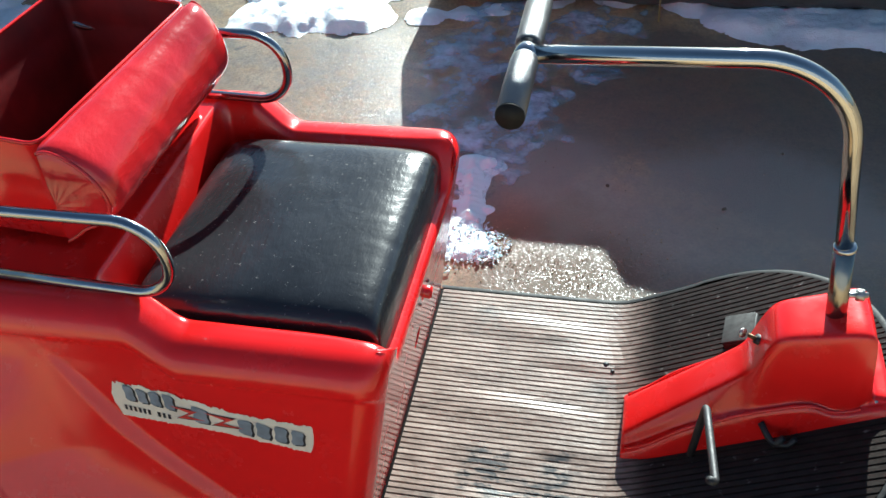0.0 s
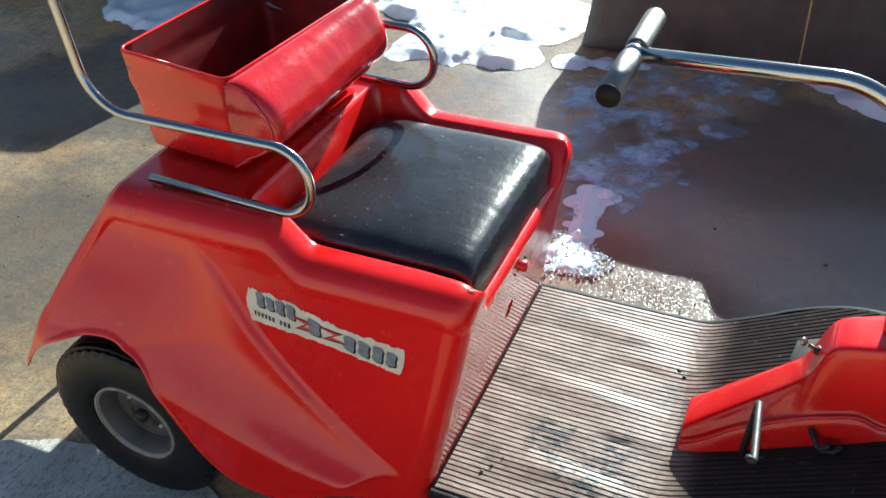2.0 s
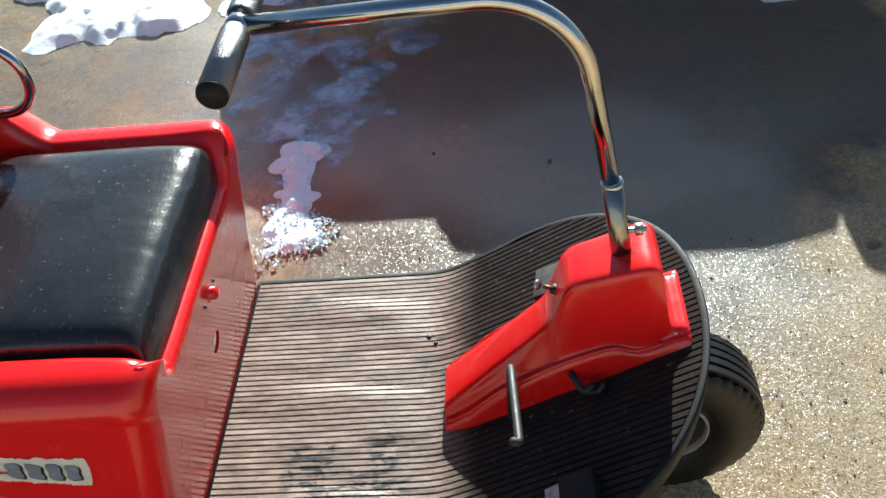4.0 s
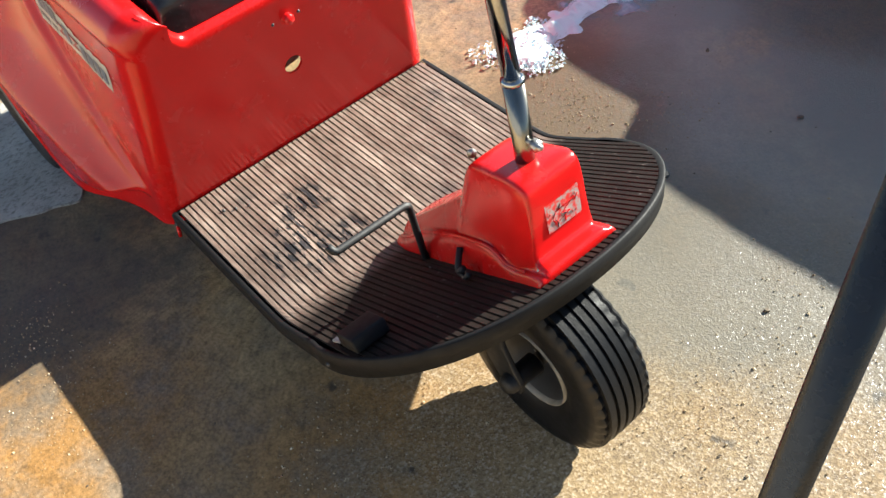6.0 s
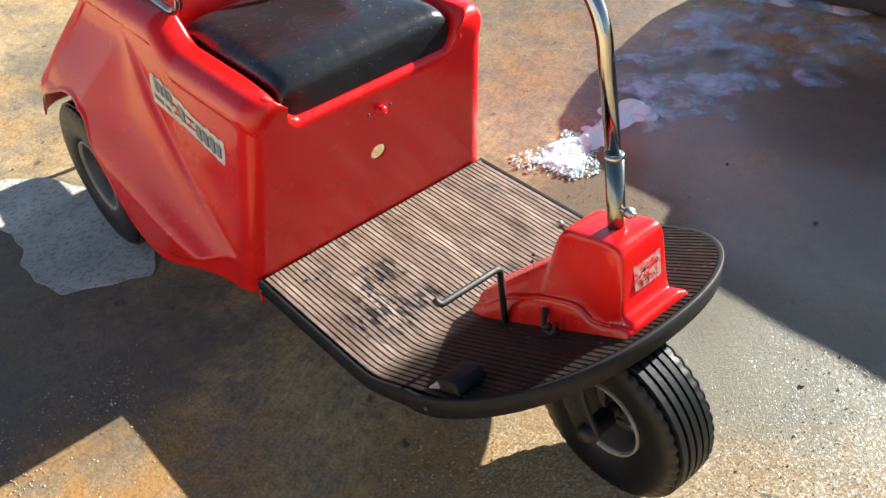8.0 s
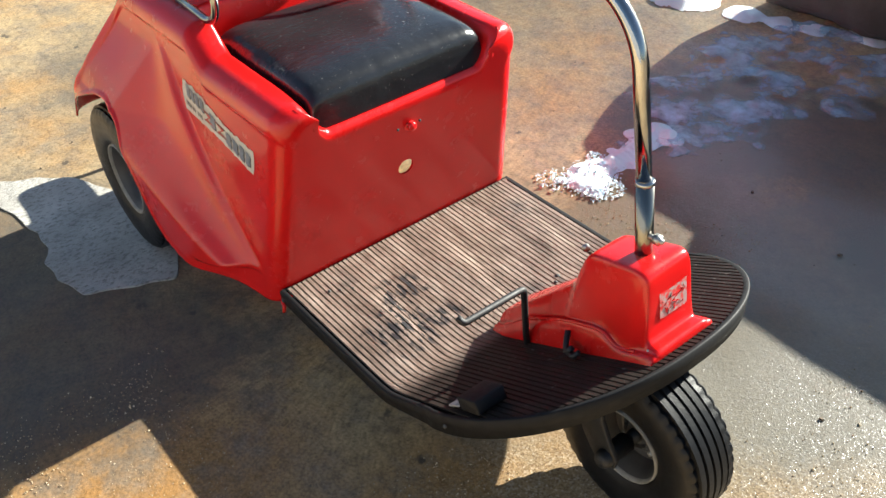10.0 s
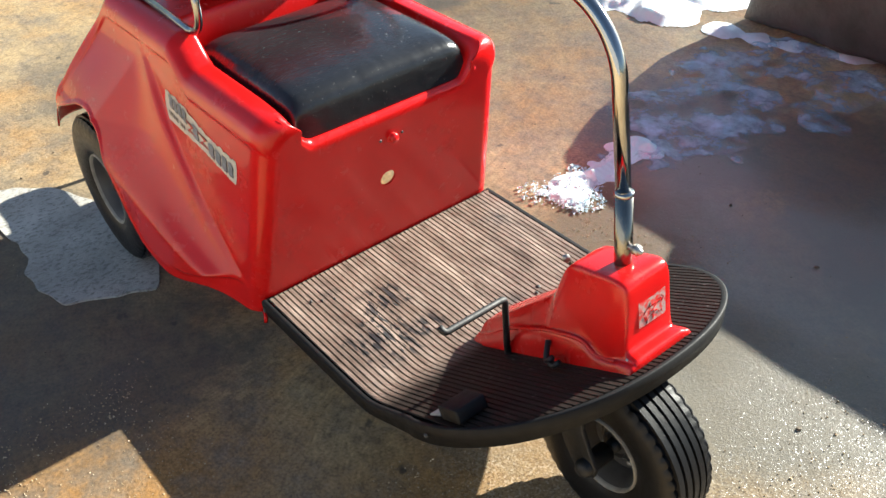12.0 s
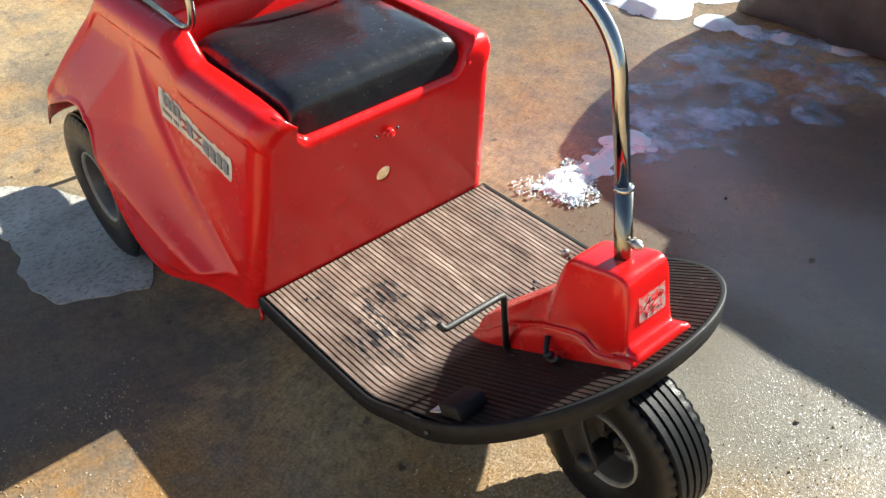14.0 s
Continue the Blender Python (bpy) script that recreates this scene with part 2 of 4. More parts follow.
def mat_rubber():
    m, n, l, p = material("worn_mat_ribs")
    grain = noise_tex(n, l, 34, 6, 0.75, (0.25, 1.0, 1.0))
    col = ramp(n, l, grain, [(0.28, (0.070, 0.050, 0.040)), (0.5, (0.205, 0.150, 0.120)), (0.74, (0.37, 0.295, 0.245))])
    soot = ramp(n, l, noise_tex(n, l, 5.2, 6, 0.65), [(0.56, grey(0)), (0.70, grey(0.75))])
    col = mix(n, l, soot, col, (0.045, 0.042, 0.042))
    smear = most(n, l, spot(n, l, 0.20, -0.155, 0.060, 0.022, 0.09, 24, 0.195), spot(n, l, 0.31, -0.22, 0.080, 0.022, 0.10, 22, 0.195))
    smear = most(n, l, smear, spot(n, l, 0.34, -0.12, 0.035, 0.02, 0.06, 26, 0.195))
    streak = ramp(n, l, noise_tex(n, l, 60, 4, 0.65, (0.35, 1.0, 1.0)), [(0.48, grey(0.04)), (0.535, grey(1.0))])
    sm = n.new("ShaderNodeMath")
    sm.operation = "MULTIPLY"
    l.new(smear, sm.inputs[0])
    l.new(streak, sm.inputs[1])
    col = mix(n, l, sm.outputs[0], col, (0.03, 0.029, 0.031))
    # the ramp's rubber is painted blacker to stand for the cover's shade
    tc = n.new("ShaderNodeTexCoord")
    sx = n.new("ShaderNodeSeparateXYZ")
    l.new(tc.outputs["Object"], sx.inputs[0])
    ramp_shade = n.new("ShaderNodeMapRange")
    ramp_shade.interpolation_type = "SMOOTHSTEP"
    ramp_shade.inputs["From Min"].default_value, ramp_shade.inputs["From Max"].default_value = 0.43, 0.53
    ramp_shade.inputs["To Max"].default_value = 0.94
    l.new(sx.outputs["X"], ramp_shade.inputs["Value"])
    col = mix(n, l, ramp_shade.outputs[0], col, (0.013, 0.011, 0.0105))
    chalk = ramp(n, l, noise_tex(n, l, 55, 3), [(0.66, grey(0)), (0.73, grey(0.25))])
    col = mix(n, l, chalk, col, (0.42, 0.40, 0.37))
    l.new(col, p.inputs["Base Color"])
    l.new(ramp(n, l, grain, [(0.3, grey(0.34)), (0.7, grey(0.52))]), p.inputs["Roughness"])
    l.new(ramp(n, l, ramp_shade.outputs[0], [(0.0, grey(0.40)), (0.90, grey(0.08))]), p.inputs["Specular IOR Level"])
    bump(n, l, noise_tex(n, l, 150, 4), 0.35, 0.002, p)
    return m


def scratched_label():
    m, n, l, p = material("scratched_label")
    rubbed = ramp(n, l, noise_tex(n, l, 85, 6, 0.75), [(0.48, grey(0)), (0.56, grey(1))])
    l.new(mix(n, l, rubbed, (0.40, 0.33, 0.31), (0.62, 0.03, 0.025)), p.inputs["Base Color"])
    p.inputs["Roughness"].default_value = 0.45
    return m


LABEL = scratched_label()
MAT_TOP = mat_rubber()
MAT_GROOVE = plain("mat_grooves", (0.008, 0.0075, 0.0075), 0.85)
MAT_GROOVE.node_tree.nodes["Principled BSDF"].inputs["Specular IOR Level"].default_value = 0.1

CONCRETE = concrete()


def pale_cement():
    """Rough skim of whitish cement, dragged with a trowel and pitted."""
    m, n, l, p = material("pale_patch")
    wide = noise_tex(n, l, 5, 6, 0.65)
    pits = noise_tex(n, l, 105, 6, 0.72, (1.0, 0.5, 1.0))
    col = ramp(n, l, wide, [(0.3, (0.34, 0.32, 0.285)), (0.55, (0.46, 0.44, 0.40)), (0.75, (0.58, 0.56, 0.515))])
    col = mix(n, l, ramp(n, l, pits, [(0.38, grey(0.7)), (0.50, grey(0.0))]), col, (0.15, 0.138, 0.118))
    l.new(col, p.inputs["Base Color"])
    p.inputs["Roughness"].default_value = 0.8
    a = bump(n, l, pits, 0.8, 0.008, p)
    bump(n, l, noise_tex(n, l, 240, 3), 0.4, 0.002, p, a)
    return m


PALE = pale_cement()


def snow_mat(name, colour, dirt, trans):
    m, n, l, p = material(name)
    d = ramp(n, l, noise_tex(n, l, 8, 6, 0.7), [(0.5, grey(0)), (0.75, grey(dirt))])
    l.new(mix(n, l, d, colour, (0.30, 0.27, 0.23)), p.inputs["Base Color"])
    p.inputs["Roughness"].default_value = 0.42
    p.inputs["Subsurface Weight"].default_value = trans
    p.inputs["Subsurface Radius"].default_value = (0.02, 0.025, 0.03)
    p.inputs["Subsurface Scale"].default_value = 0.5
    a = bump(n, l, noise_tex(n, l, 140, 4), 0.5, 0.004, p)
    bump(n, l, noise_tex(n, l, 22, 4), 0.35, 0.012, p, a)
    return m


SNOW = snow_mat("snow", (0.87, 0.89, 0.91), 0.30, 0.2)
CLEAN_SNOW = snow_mat("clean_snow", (0.78, 0.91, 0.97), 0.0, 0.1)
SLUSH = snow_mat("slush", (0.64, 0.78, 0.95), 0.25, 0.1)


def thin_out(m, low, high, scale):
    """Melted-through places, where the ground shows."""
    n, l = m.node_tree.nodes, m.node_tree.links
    out, p = n["Material Output"], n["Principled BSDF"]
    clear = n.new("ShaderNodeBsdfTransparent")
    both = n.new("ShaderNodeMixShader")
    where = n.new("ShaderNodeTexCoord")
    axes = n.new("ShaderNodeSeparateXYZ")
    l.new(where.outputs["Object"], axes.inputs[0])
    thick = n.new("ShaderNodeMapRange")
    thick.inputs["From Min"].default_value, thick.inputs["From Max"].default_value = 0.0, 0.006
    l.new(axes.outputs["Z"], thick.inputs["Value"])
    share = n.new("ShaderNodeMath")
    share.operation = "MULTIPLY"
    l.new(ramp(n, l, noise_tex(n, l, scale, 8, 0.68, distort=0.15), [(low, grey(0.0)), (high, grey(0.9))]), share.inputs[0])
    l.new(thick.outputs[0], share.inputs[1])
    l.new(share.outputs[0], both.inputs[0])
    l.new(clear.outputs[0], both.inputs[1])
    l.new(p.outputs[0], both.inputs[2])
    l.new(both.outputs[0], out.inputs["Surface"])


thin_out(SLUSH, 0.42, 0.68, 5.5)
ICE = snow_mat("ice", (0.74, 0.86, 0.92), 0.0, 0.1)
for key, value in (("Roughness", 0.12), ("Transmission Weight", 0.12), ("IOR", 1.31)):
    ICE.node_tree.nodes["Principled BSDF"].inputs[key].default_value = value


# ---- mesh helpers ----
def clamp(v):
    return max(0.0, min(1.0, v))


def ease(a, b, x):
    t = clamp((x - a) / (b - a))
    return t * t * (3 - 2 * t)


def finish(bm, name, mats, parent=None, label="", smooth=True):
    me = bpy.data.meshes.new(name)
    if smooth:
        for f in bm.faces:
            f.smooth = True
    bm.to_mesh(me)
    bm.free()
    for m in mats if isinstance(mats, (list, tuple)) else [mats]:
        me.materials.append(m)
    ob = new(name, me)
    if parent:
        ob.parent = parent
    if label:
        ob["label"] = label
    return ob


def part(name, bm, mats, parent, label="", smooth=True):
    return finish(bm, name, mats, parent, label, smooth)


def weighted(ob, angle=40):
    e = ob.modifiers.new("split", "EDGE_SPLIT")
    e.split_angle = radians(angle)
    return ob


def thing(name, label, category, group="", kind=""):
    return tagged(new(name), label, category, group, kind)


def grid_mesh(rows, close_u=False, close_v=False):
    """A sheet of quads from rows of points."""
    bm = bmesh.new()
    vs = [[bm.verts.new(p) for p in row] for row in rows]
    nu, nv = len(rows), len(rows[0])
    for i in range(nu if close_u else nu - 1):
        for j in range(nv if close_v else nv - 1):
            a, b = (i + 1) % nu, (j + 1) % nv
            bm.faces.new((vs[i][j], vs[a][j], vs[a][b], vs[i][b]))
    return bm, vs


def curve_points(pts, step=0.012):
    """Points along a rounded way: each inner point may carry a bend radius."""
    out = []
    pts = [(Vector(p[:3]), p[3] if len(p) > 3 else 0.0) for p in pts]
    for i, (p, r) in enumerate(pts):
        if r == 0 or i in (0, len(pts) - 1):
            out.append(p)
            continue
        a, b = (pts[i - 1][0] - p).normalized(), (pts[i + 1][0] - p).normalized()
        half = a.angle(b) / 2
        d = r / math.tan(half)
        centre = p + (a + b).normalized() * (r / math.sin(half))
        s, e = p + a * d - centre, p + b * d - centre
        turn = s.angle(e)
        n = max(3, int(turn * r / step))
        for k in range(n + 1):
            w = k / n
            v = (s * math.sin((1 - w) * turn) + e * math.sin(w * turn)) / math.sin(turn)
            out.append(centre + v)
    return out


def tube(pts, r, sides=16, cap=True, bm=None, radii=None):
    bm = bm or bmesh.new()
    pts = [Vector(p) for p in pts]
    rings = []
    side = None
    for i, p in enumerate(pts):
        d = (pts[min(i + 1, len(pts) - 1)] - pts[max(i - 1, 0)]).normalized()
        if side is None:
            side = d.orthogonal().normalized()
        side = (side - d * side.dot(d)).normalized()
        up = d.cross(side)
        rr = radii[i] if radii else r
        rings.append([bm.verts.new(p + (side * math.cos(a) + up * math.sin(a)) * rr) for a in (2 * math.pi * k / sides for k in range(sides))])
    for a, b in zip(rings, rings[1:]):
        for k in range(sides):
            bm.faces.new((a[k], a[(k + 1) % sides], b[(k + 1) % sides], b[k]))
    if cap:
        bm.faces.new(rings[0][::-1])
        bm.faces.new(rings[-1])
    return bm


def lathe(profile, seg=64, wave=None, closed=False):
    """Turn a profile of (radius, y) round the y axis."""
    rows = []
    for k in range(seg):
        a = 2 * math.pi * k / seg
        rows.append([(math.cos(a) * (r + (wave(i, k) if wave else 0)), y, math.sin(a) * (r + (wave(i, k) if wave else 0))) for i, (r, y) in enumerate(profile)])
    return grid_mesh(rows, close_u=True, close_v=closed)[0]


def block(x0, x1, y0, y1, z0, z1, bevel=0.004, seg=2):
    bm = bmesh.new()
    bmesh.ops.create_cube(bm, size=1)
    for v in bm.verts:
        v.co = ((x0 + x1) / 2 + v.co.x * (x1 - x0), (y0 + y1) / 2 + v.co.y * (y1 - y0), (z0 + z1) / 2 + v.co.z * (z1 - z0))
    if bevel:
        bmesh.ops.bevel(bm, geom=bm.edges[:], offset=bevel, segments=seg, affect="EDGES", profile=0.5)
    return bm


def moved(bm, m):
    bm.transform(m)
    return bm


# ---- ground ----
def build_ground():
    xs = np.concatenate((np.linspace(-400, -8, 14), np.linspace(-6, 6, 90), np.linspace(8, 400, 14)))
    rows = []
    for x in xs:
        row = []
        for y in xs:
            near = 1 - ease(5, 9, max(abs(x), abs(y)))
            h = near * 0.004 * (noise.noise((x * 1.7, y * 1.7, 3.1)) - 0.6)
            row.append((x, y, h))
        rows.append(row)
    bm, _ = grid_mesh(rows)
    bmesh.ops.recalc_face_normals(bm, faces=bm.faces[:])
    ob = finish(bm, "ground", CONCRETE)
    return tagged(ob, "tan weathered concrete paving with wet patches, stains and shade-darkened areas", "ground", kind="structure")


build_ground()


def build_fill_wall():
    """Unseen grey clapboard wall added across the yard to bounce fill light."""
    bm = bmesh.new()
    rows = 17
    for k in range(rows):
        z0, z1 = 0.03 + k * 0.17, 0.03 + (k + 1) * 0.17
        quad = [(-9, -6.0, z0), (9, -6.0, z0), (9, -6.012, z1), (-9, -6.012, z1)]
        bm.faces.new([bm.verts.new(p) for p in quad])
        bm.faces.new([bm.verts.new(p) for p in ((-9, -6.012, z1), (9, -6.012, z1), (9, -6.0, z1), (-9, -6.0, z1))])
    top = 0.03 + rows * 0.17
    box = block(-9, 9, -6.25, -6.02, 0.0, top, 0.0)
    me = bpy.data.meshes.new("siding")
    box.to_mesh(me)
    box.free()
    bm.from_mesh(me)
    bpy.data.meshes.remove(me)
    return tagged(finish(bm, "fill_wall", SIDING, smooth=False), "unseen grey clapboard wall added to bounce fill light", "wall", kind="structure")


build_fill_wall()


def blob(name, outline, mat, label, category, height=0.0, rough=0.03, kind="", seed=0.0, cell=0.013, lift=0.003, cut=0.0, lumps=9.0, edge=0.09):
    """A patch lying on the ground inside a soft union of (x, y, reach) discs, thicker inside."""
    def depth(x, y):
        d = max(r - math.hypot(x - cx, y - cy) for cx, cy, r in outline)
        d += rough * 2 * noise.noise((x * 5 + seed, y * 5, seed)) + rough * 0.7 * noise.noise((x * 15, y * 15, seed + 4))
        return d - cut * (noise.noise((x * 6 + seed, y * 6, seed + 7)) + 0.5 * noise.noise((x * 19 + seed, y * 19, seed + 7)) + 0.1)

    x0, x1 = min(x - r for x, y, r in outline) - 0.1, max(x + r for x, y, r in outline) + 0.1
    y0, y1 = min(y - r for x, y, r in outline) - 0.1, max(y + r for x, y, r in outline) + 0.1
    bm = bmesh.new()
    keep = {}
    for i in range(int((x1 - x0) / cell) + 1):
        for j in range(int((y1 - y0) / cell) + 1):
            x, y = x0 + i * cell, y0 + j * cell
            d = depth(x, y)
            if d < -cell:
                continue
            if d < 0:
                gx, gy = (depth(x + 0.003, y) - d) / 0.003, (depth(x, y + 0.003) - d) / 0.003
                g = max(0.3, gx * gx + gy * gy)
                x, y, z = x - d * gx / g, y - d * gy / g, 0.0
            else:
                t = ease(0, edge, d)
                z = lift * ease(0, 0.01, d) + height * t * max(0.12, 0.6 + 0.6 * noise.noise((x * lumps, y * lumps, seed + 9)) + 0.16 * noise.noise((x * 31, y * 31, seed)) + 0.07 * noise.noise((x * 70, y * 70, seed)))
            keep[i, j] = bm.verts.new((x, y, z))
    for (i, j), v in keep.items():
        q = (keep.get((i + 1, j)), keep.get((i + 1, j + 1)), keep.get((i, j + 1)))
        if all(q):
            bm.faces.new((v, *q))
    bmesh.ops.delete(bm, geom=[v for v in bm.verts if not v.link_faces], context="VERTS")
    return tagged(finish(bm, name, mat), label, category, kind=kind)


# ---- the cart ----
FLOOR_Z, BEND_X, SLOPE = 0.19, 0.450, 0.55
LEAN_X = 0.18
cart = thing("golf_cart", "red three-wheeled vintage golf cart with black seat cushion and chrome tiller", "golf cart")

CREASE = [(-0.040, 0.20), (-0.055, 0.232), (-0.12, 0.268), (-0.20, 0.33), (-0.29, 0.42), (-0.375, 0.52), (-0.430, 0.61), (-0.475, 0.672), (-0.53, 0.720), (-1.0, 0.738)]
EDGE_X = [-0.955, -0.92, -0.88, -0.80, -0.72, -0.66, -0.60, -0.55, -0.50, -0.45, -0.38, -0.20, 0.10]
EDGE_Z = [0.318, 0.368, 0.412, 0.460, 0.486, 0.483, 0.438, 0.343, 0.240, 0.178, 0.146, 0.138, 0.150]
WIDE_X = [-0.955, -0.70, -0.50, -0.36, -0.26, -0.18, -0.11, -0.05, 0.10]
WIDE_Y = [0.488, 0.500, 0.488, 0.478, 0.466, 0.452, 0.436, 0.420, 0.400]


def eased_table(xs, ys, n=400):
    """A smooth curve through the given points, as a dense table."""
    xs, ys = np.array(xs), np.array(ys)
    m = np.gradient(ys, xs)
    tx = np.linspace(xs[0], xs[-1], n)
    i = np.clip(np.searchsorted(xs, tx, side="right") - 1, 0, len(xs) - 2)
    h = xs[i + 1] - xs[i]
    t = (tx - xs[i]) / h
    ty = (2 * t**3 - 3 * t**2 + 1) * ys[i] + (t**3 - 2 * t**2 + t) * h * m[i] + (3 * t**2 - 2 * t**3) * ys[i + 1] + (t**3 - t**2) * h * m[i + 1]
    return tx.tolist(), ty.tolist()


EDGE_X, EDGE_Z = eased_table(EDGE_X, EDGE_Z)
WIDE_X, WIDE_Y = eased_table(WIDE_X, WIDE_Y)
for _ in range(3):
    cut = [CREASE[0]]
    for (ax, az), (bx, bz) in zip(CREASE, CREASE[1:]):
        cut += [(ax * 0.75 + bx * 0.25, az * 0.75 + bz * 0.25), (ax * 0.25 + bx * 0.75, az * 0.25 + bz * 0.75)]
    CREASE = cut + [CREASE[-1]]
CREASE_Z, CREASE_X = [c[1] for c in CREASE], [c[0] for c in CREASE]


def from_crease(x, z):
    best = 9.0
    for (ax, az), (bx, bz) in zip(CREASE, CREASE[1:]):
        dx, dz = bx - ax, bz - az
        t = clamp(((x - ax) * dx + (z - az) * dz) / (dx * dx + dz * dz))
        best = min(best, math.hypot(x - ax - t * dx, z - az - t * dz))
    cx = float(np.interp(z, CREASE_Z, CREASE_X))
    return best if x < cx and z < 0.735 else -best


def half_width(x, z):
    base = 0.342 + 0.043 * clamp((0.66 - z) / 0.46)
    d = from_crease(x, z)
    crisp = 0.16 * ease(-0.54, -0.40, x)
    s = crisp * ease(0.0, 0.022, d) + (1 - crisp) * ease(0.0, 0.06 + 0.28 * clamp((z - 0.18) / 0.3), d)
    flare = float(np.interp(x, WIDE_X, WIDE_Y))
    edge = float(np.interp(x, EDGE_X, EDGE_Z))
    # the bulge ends in a rounded tip above a flatter band along the lower edge
    low = edge + 0.024 + 0.050 * ease(-0.27, -0.07, x)
    keep = 1 - ease(-0.34, -0.08, x)
    s *= keep + (1 - keep) * ease(-0.006, 0.022, z - low)
    base += 0.010 * (1 - ease(0.0, 0.10, z - edge)) * ease(-0.36, -0.16, x) * (1 - ease(-0.13, -0.005, x))
    lip = 0.004 * (1 - ease(0.003, 0.014, z - edge))
    return base + max(0.0, flare - base) * s + lip


def body_section(x, inset):
    zc = 0.640 - 0.020 * ease(-0.12, 0.0, x) + 0.132 * (1 - ease(-0.412, -0.384, x))
    zr = 0.706 + 0.066 * (1 - ease(-0.340, -0.265, x))
    fall = float(np.interp(x, [-0.955, -0.745, -0.725, -0.71, -0.695, 0.2], [0.350, 0.718, 0.748, 0.764, 0.772, 0.772]))
    zc, zr = min(zc, fall), min(zr, fall)
    zc -= 0.030 * (inset / 0.050) ** 2
    zr -= inset * 0.85
    zb = min(float(np.interp(x, EDGE_X, EDGE_Z)), zr - 0.03)
    drop = min(0.052, (zr - zb) * 0.7)
    roll = 0.007 * ease(0.0, 0.10, zr - zb - 0.1)
    ys = half_width(x, zr - drop) - inset + roll
    yr = ys - 0.058
    out = [(0.0, zc), (0.10, zc), (0.17, zc), (0.205, zc)]
    foot = 0.232 - 0.022 * ease(-0.12, 0.0, x)
    for k in range(1, 13):
        y = 0.205 + (min(yr, 0.286) - 0.205) * k / 12
        out.append((y, zc + (zr - zc) * ease(foot, 0.272 + 0.012 * ease(-0.12, 0.0, x), y)))
    if yr > 0.30:
        out += [(yr - 0.02, zr), (yr, zr)]
    else:
        out += [(yr - 0.003, zr), (yr, zr)]
    for k in range(1, 9):
        a = math.pi / 2 * k / 8
        out.append((yr + (ys - yr) * math.sin(a), zr - drop * (1 - math.cos(a))))
    z0 = zr - drop
    for k in range(1, 91):
        z = z0 + (zb - z0) * k / 90
        out.append((half_width(x, z) - inset + roll * (1 - ease(0.0, 0.020, z0 - z)), z))
    return out


def sheared(x, y, z):
    return (x + LEAN_X * (z - FLOOR_Z) * ease(-0.34, -0.02, x), y, z)


def build_body():
    R = 0.050
    stations = [(x, 0.0) for x in np.linspace(-0.948, -R, 230)]
    for k in range(1, 13):
        a = math.pi / 2 * k / 12
        stations.append((-R + R * math.sin(a), R * (1 - math.cos(a))))
    rows = []
    for x, inset in stations:
        half = body_section(x, inset)
        full = [(-y, z) for y, z in half[::-1]] + half[1:]
        rows.append([sheared(x, y, z) for y, z in full])
    bm, vs = grid_mesh(rows)
    last = vs[-1]
    edges = [bm.edges.get((a, b)) for a, b in zip(last, last[1:])]
    edges.append(bm.edges.new((last[-1], last[0])))
    hole = [bm.verts.new(sheared(0.0, 0.003 + 0.0225 * math.cos(a), 0.412 + 0.0225 * math.sin(a))) for a in (2 * math.pi * k / 28 for k in range(28))]
    ring = [bm.edges.new((a, b)) for a, b in zip(hole, hole[1:] + hole[:1])]
    made = bmesh.ops.triangle_fill(bm, edges=edges + ring, use_beauty=True)
    flat = [f for f in made["geom"] if isinstance(f, bmesh.types.BMFace)]
    bmesh.ops.recalc_face_normals(bm, faces=bm.faces[:])
    ob = part("body", bm, RED, cart, "glossy red moulded body with flared rear wings")
    for f in ob.data.polygons[-len(flat):]:
        f.use_smooth = False
    s = ob.modifiers.new("thickness", "SOLIDIFY")
    s.thickness, s.offset = 0.006, -1
    return ob


body = build_body()

# knob and hole rim on the front panel
knob = lathe([(0.0, -0.016), (0.010, -0.015), (0.013, -0.010), (0.012, 0.0), (0.018, 0.002)], 20)
part("knob", moved(knob, Matrix.Translation(sheared(0.001, 0.008, 0.540)) @ pose(0, 0, 0, 0, 0, 90)), RED, body, "small red knob")
for dy in (-0.035, 0.03):
    c = lathe([(0.0, -0.003), (0.003, -0.002), (0.004, 0.001)], 10)
    part("screw", moved(c, Matrix.Translation(sheared(0.001, 0.008 + dy, 0.541)) @ pose(0, 0, 0, 0, 0, 90)), DECAL_DARK, body)


# side decals: torn pale strip with blocks of grey and red
def side_point(x, z, side, off=0.0015):
    y = (half_width(x, z) + off) * side
    return sheared(x, y, z)


def decal_sheet(x0, x1, zf, side, seed, nx=150, nz=10, off=0.0015):
    rows = []
    for i in range(nx + 1):
        x = x0 + (x1 - x0) * i / nx
        lo, hi = zf((x - x0) / (x1 - x0), seed)
        rows.append([side_point(x, lo + (hi - lo) * j / nz, side, off) for j in range(nz + 1)])
    bm, _ = grid_mesh(rows)
    bmesh.ops.recalc_face_normals(bm, faces=bm.faces[:])
    return bm


STRIP = ((-0.396, 0.583), (-0.097, 0.541))


def strip_axis(u):
    (ax, az), (bx, bz) = STRIP
    return az + (bz - az) * u


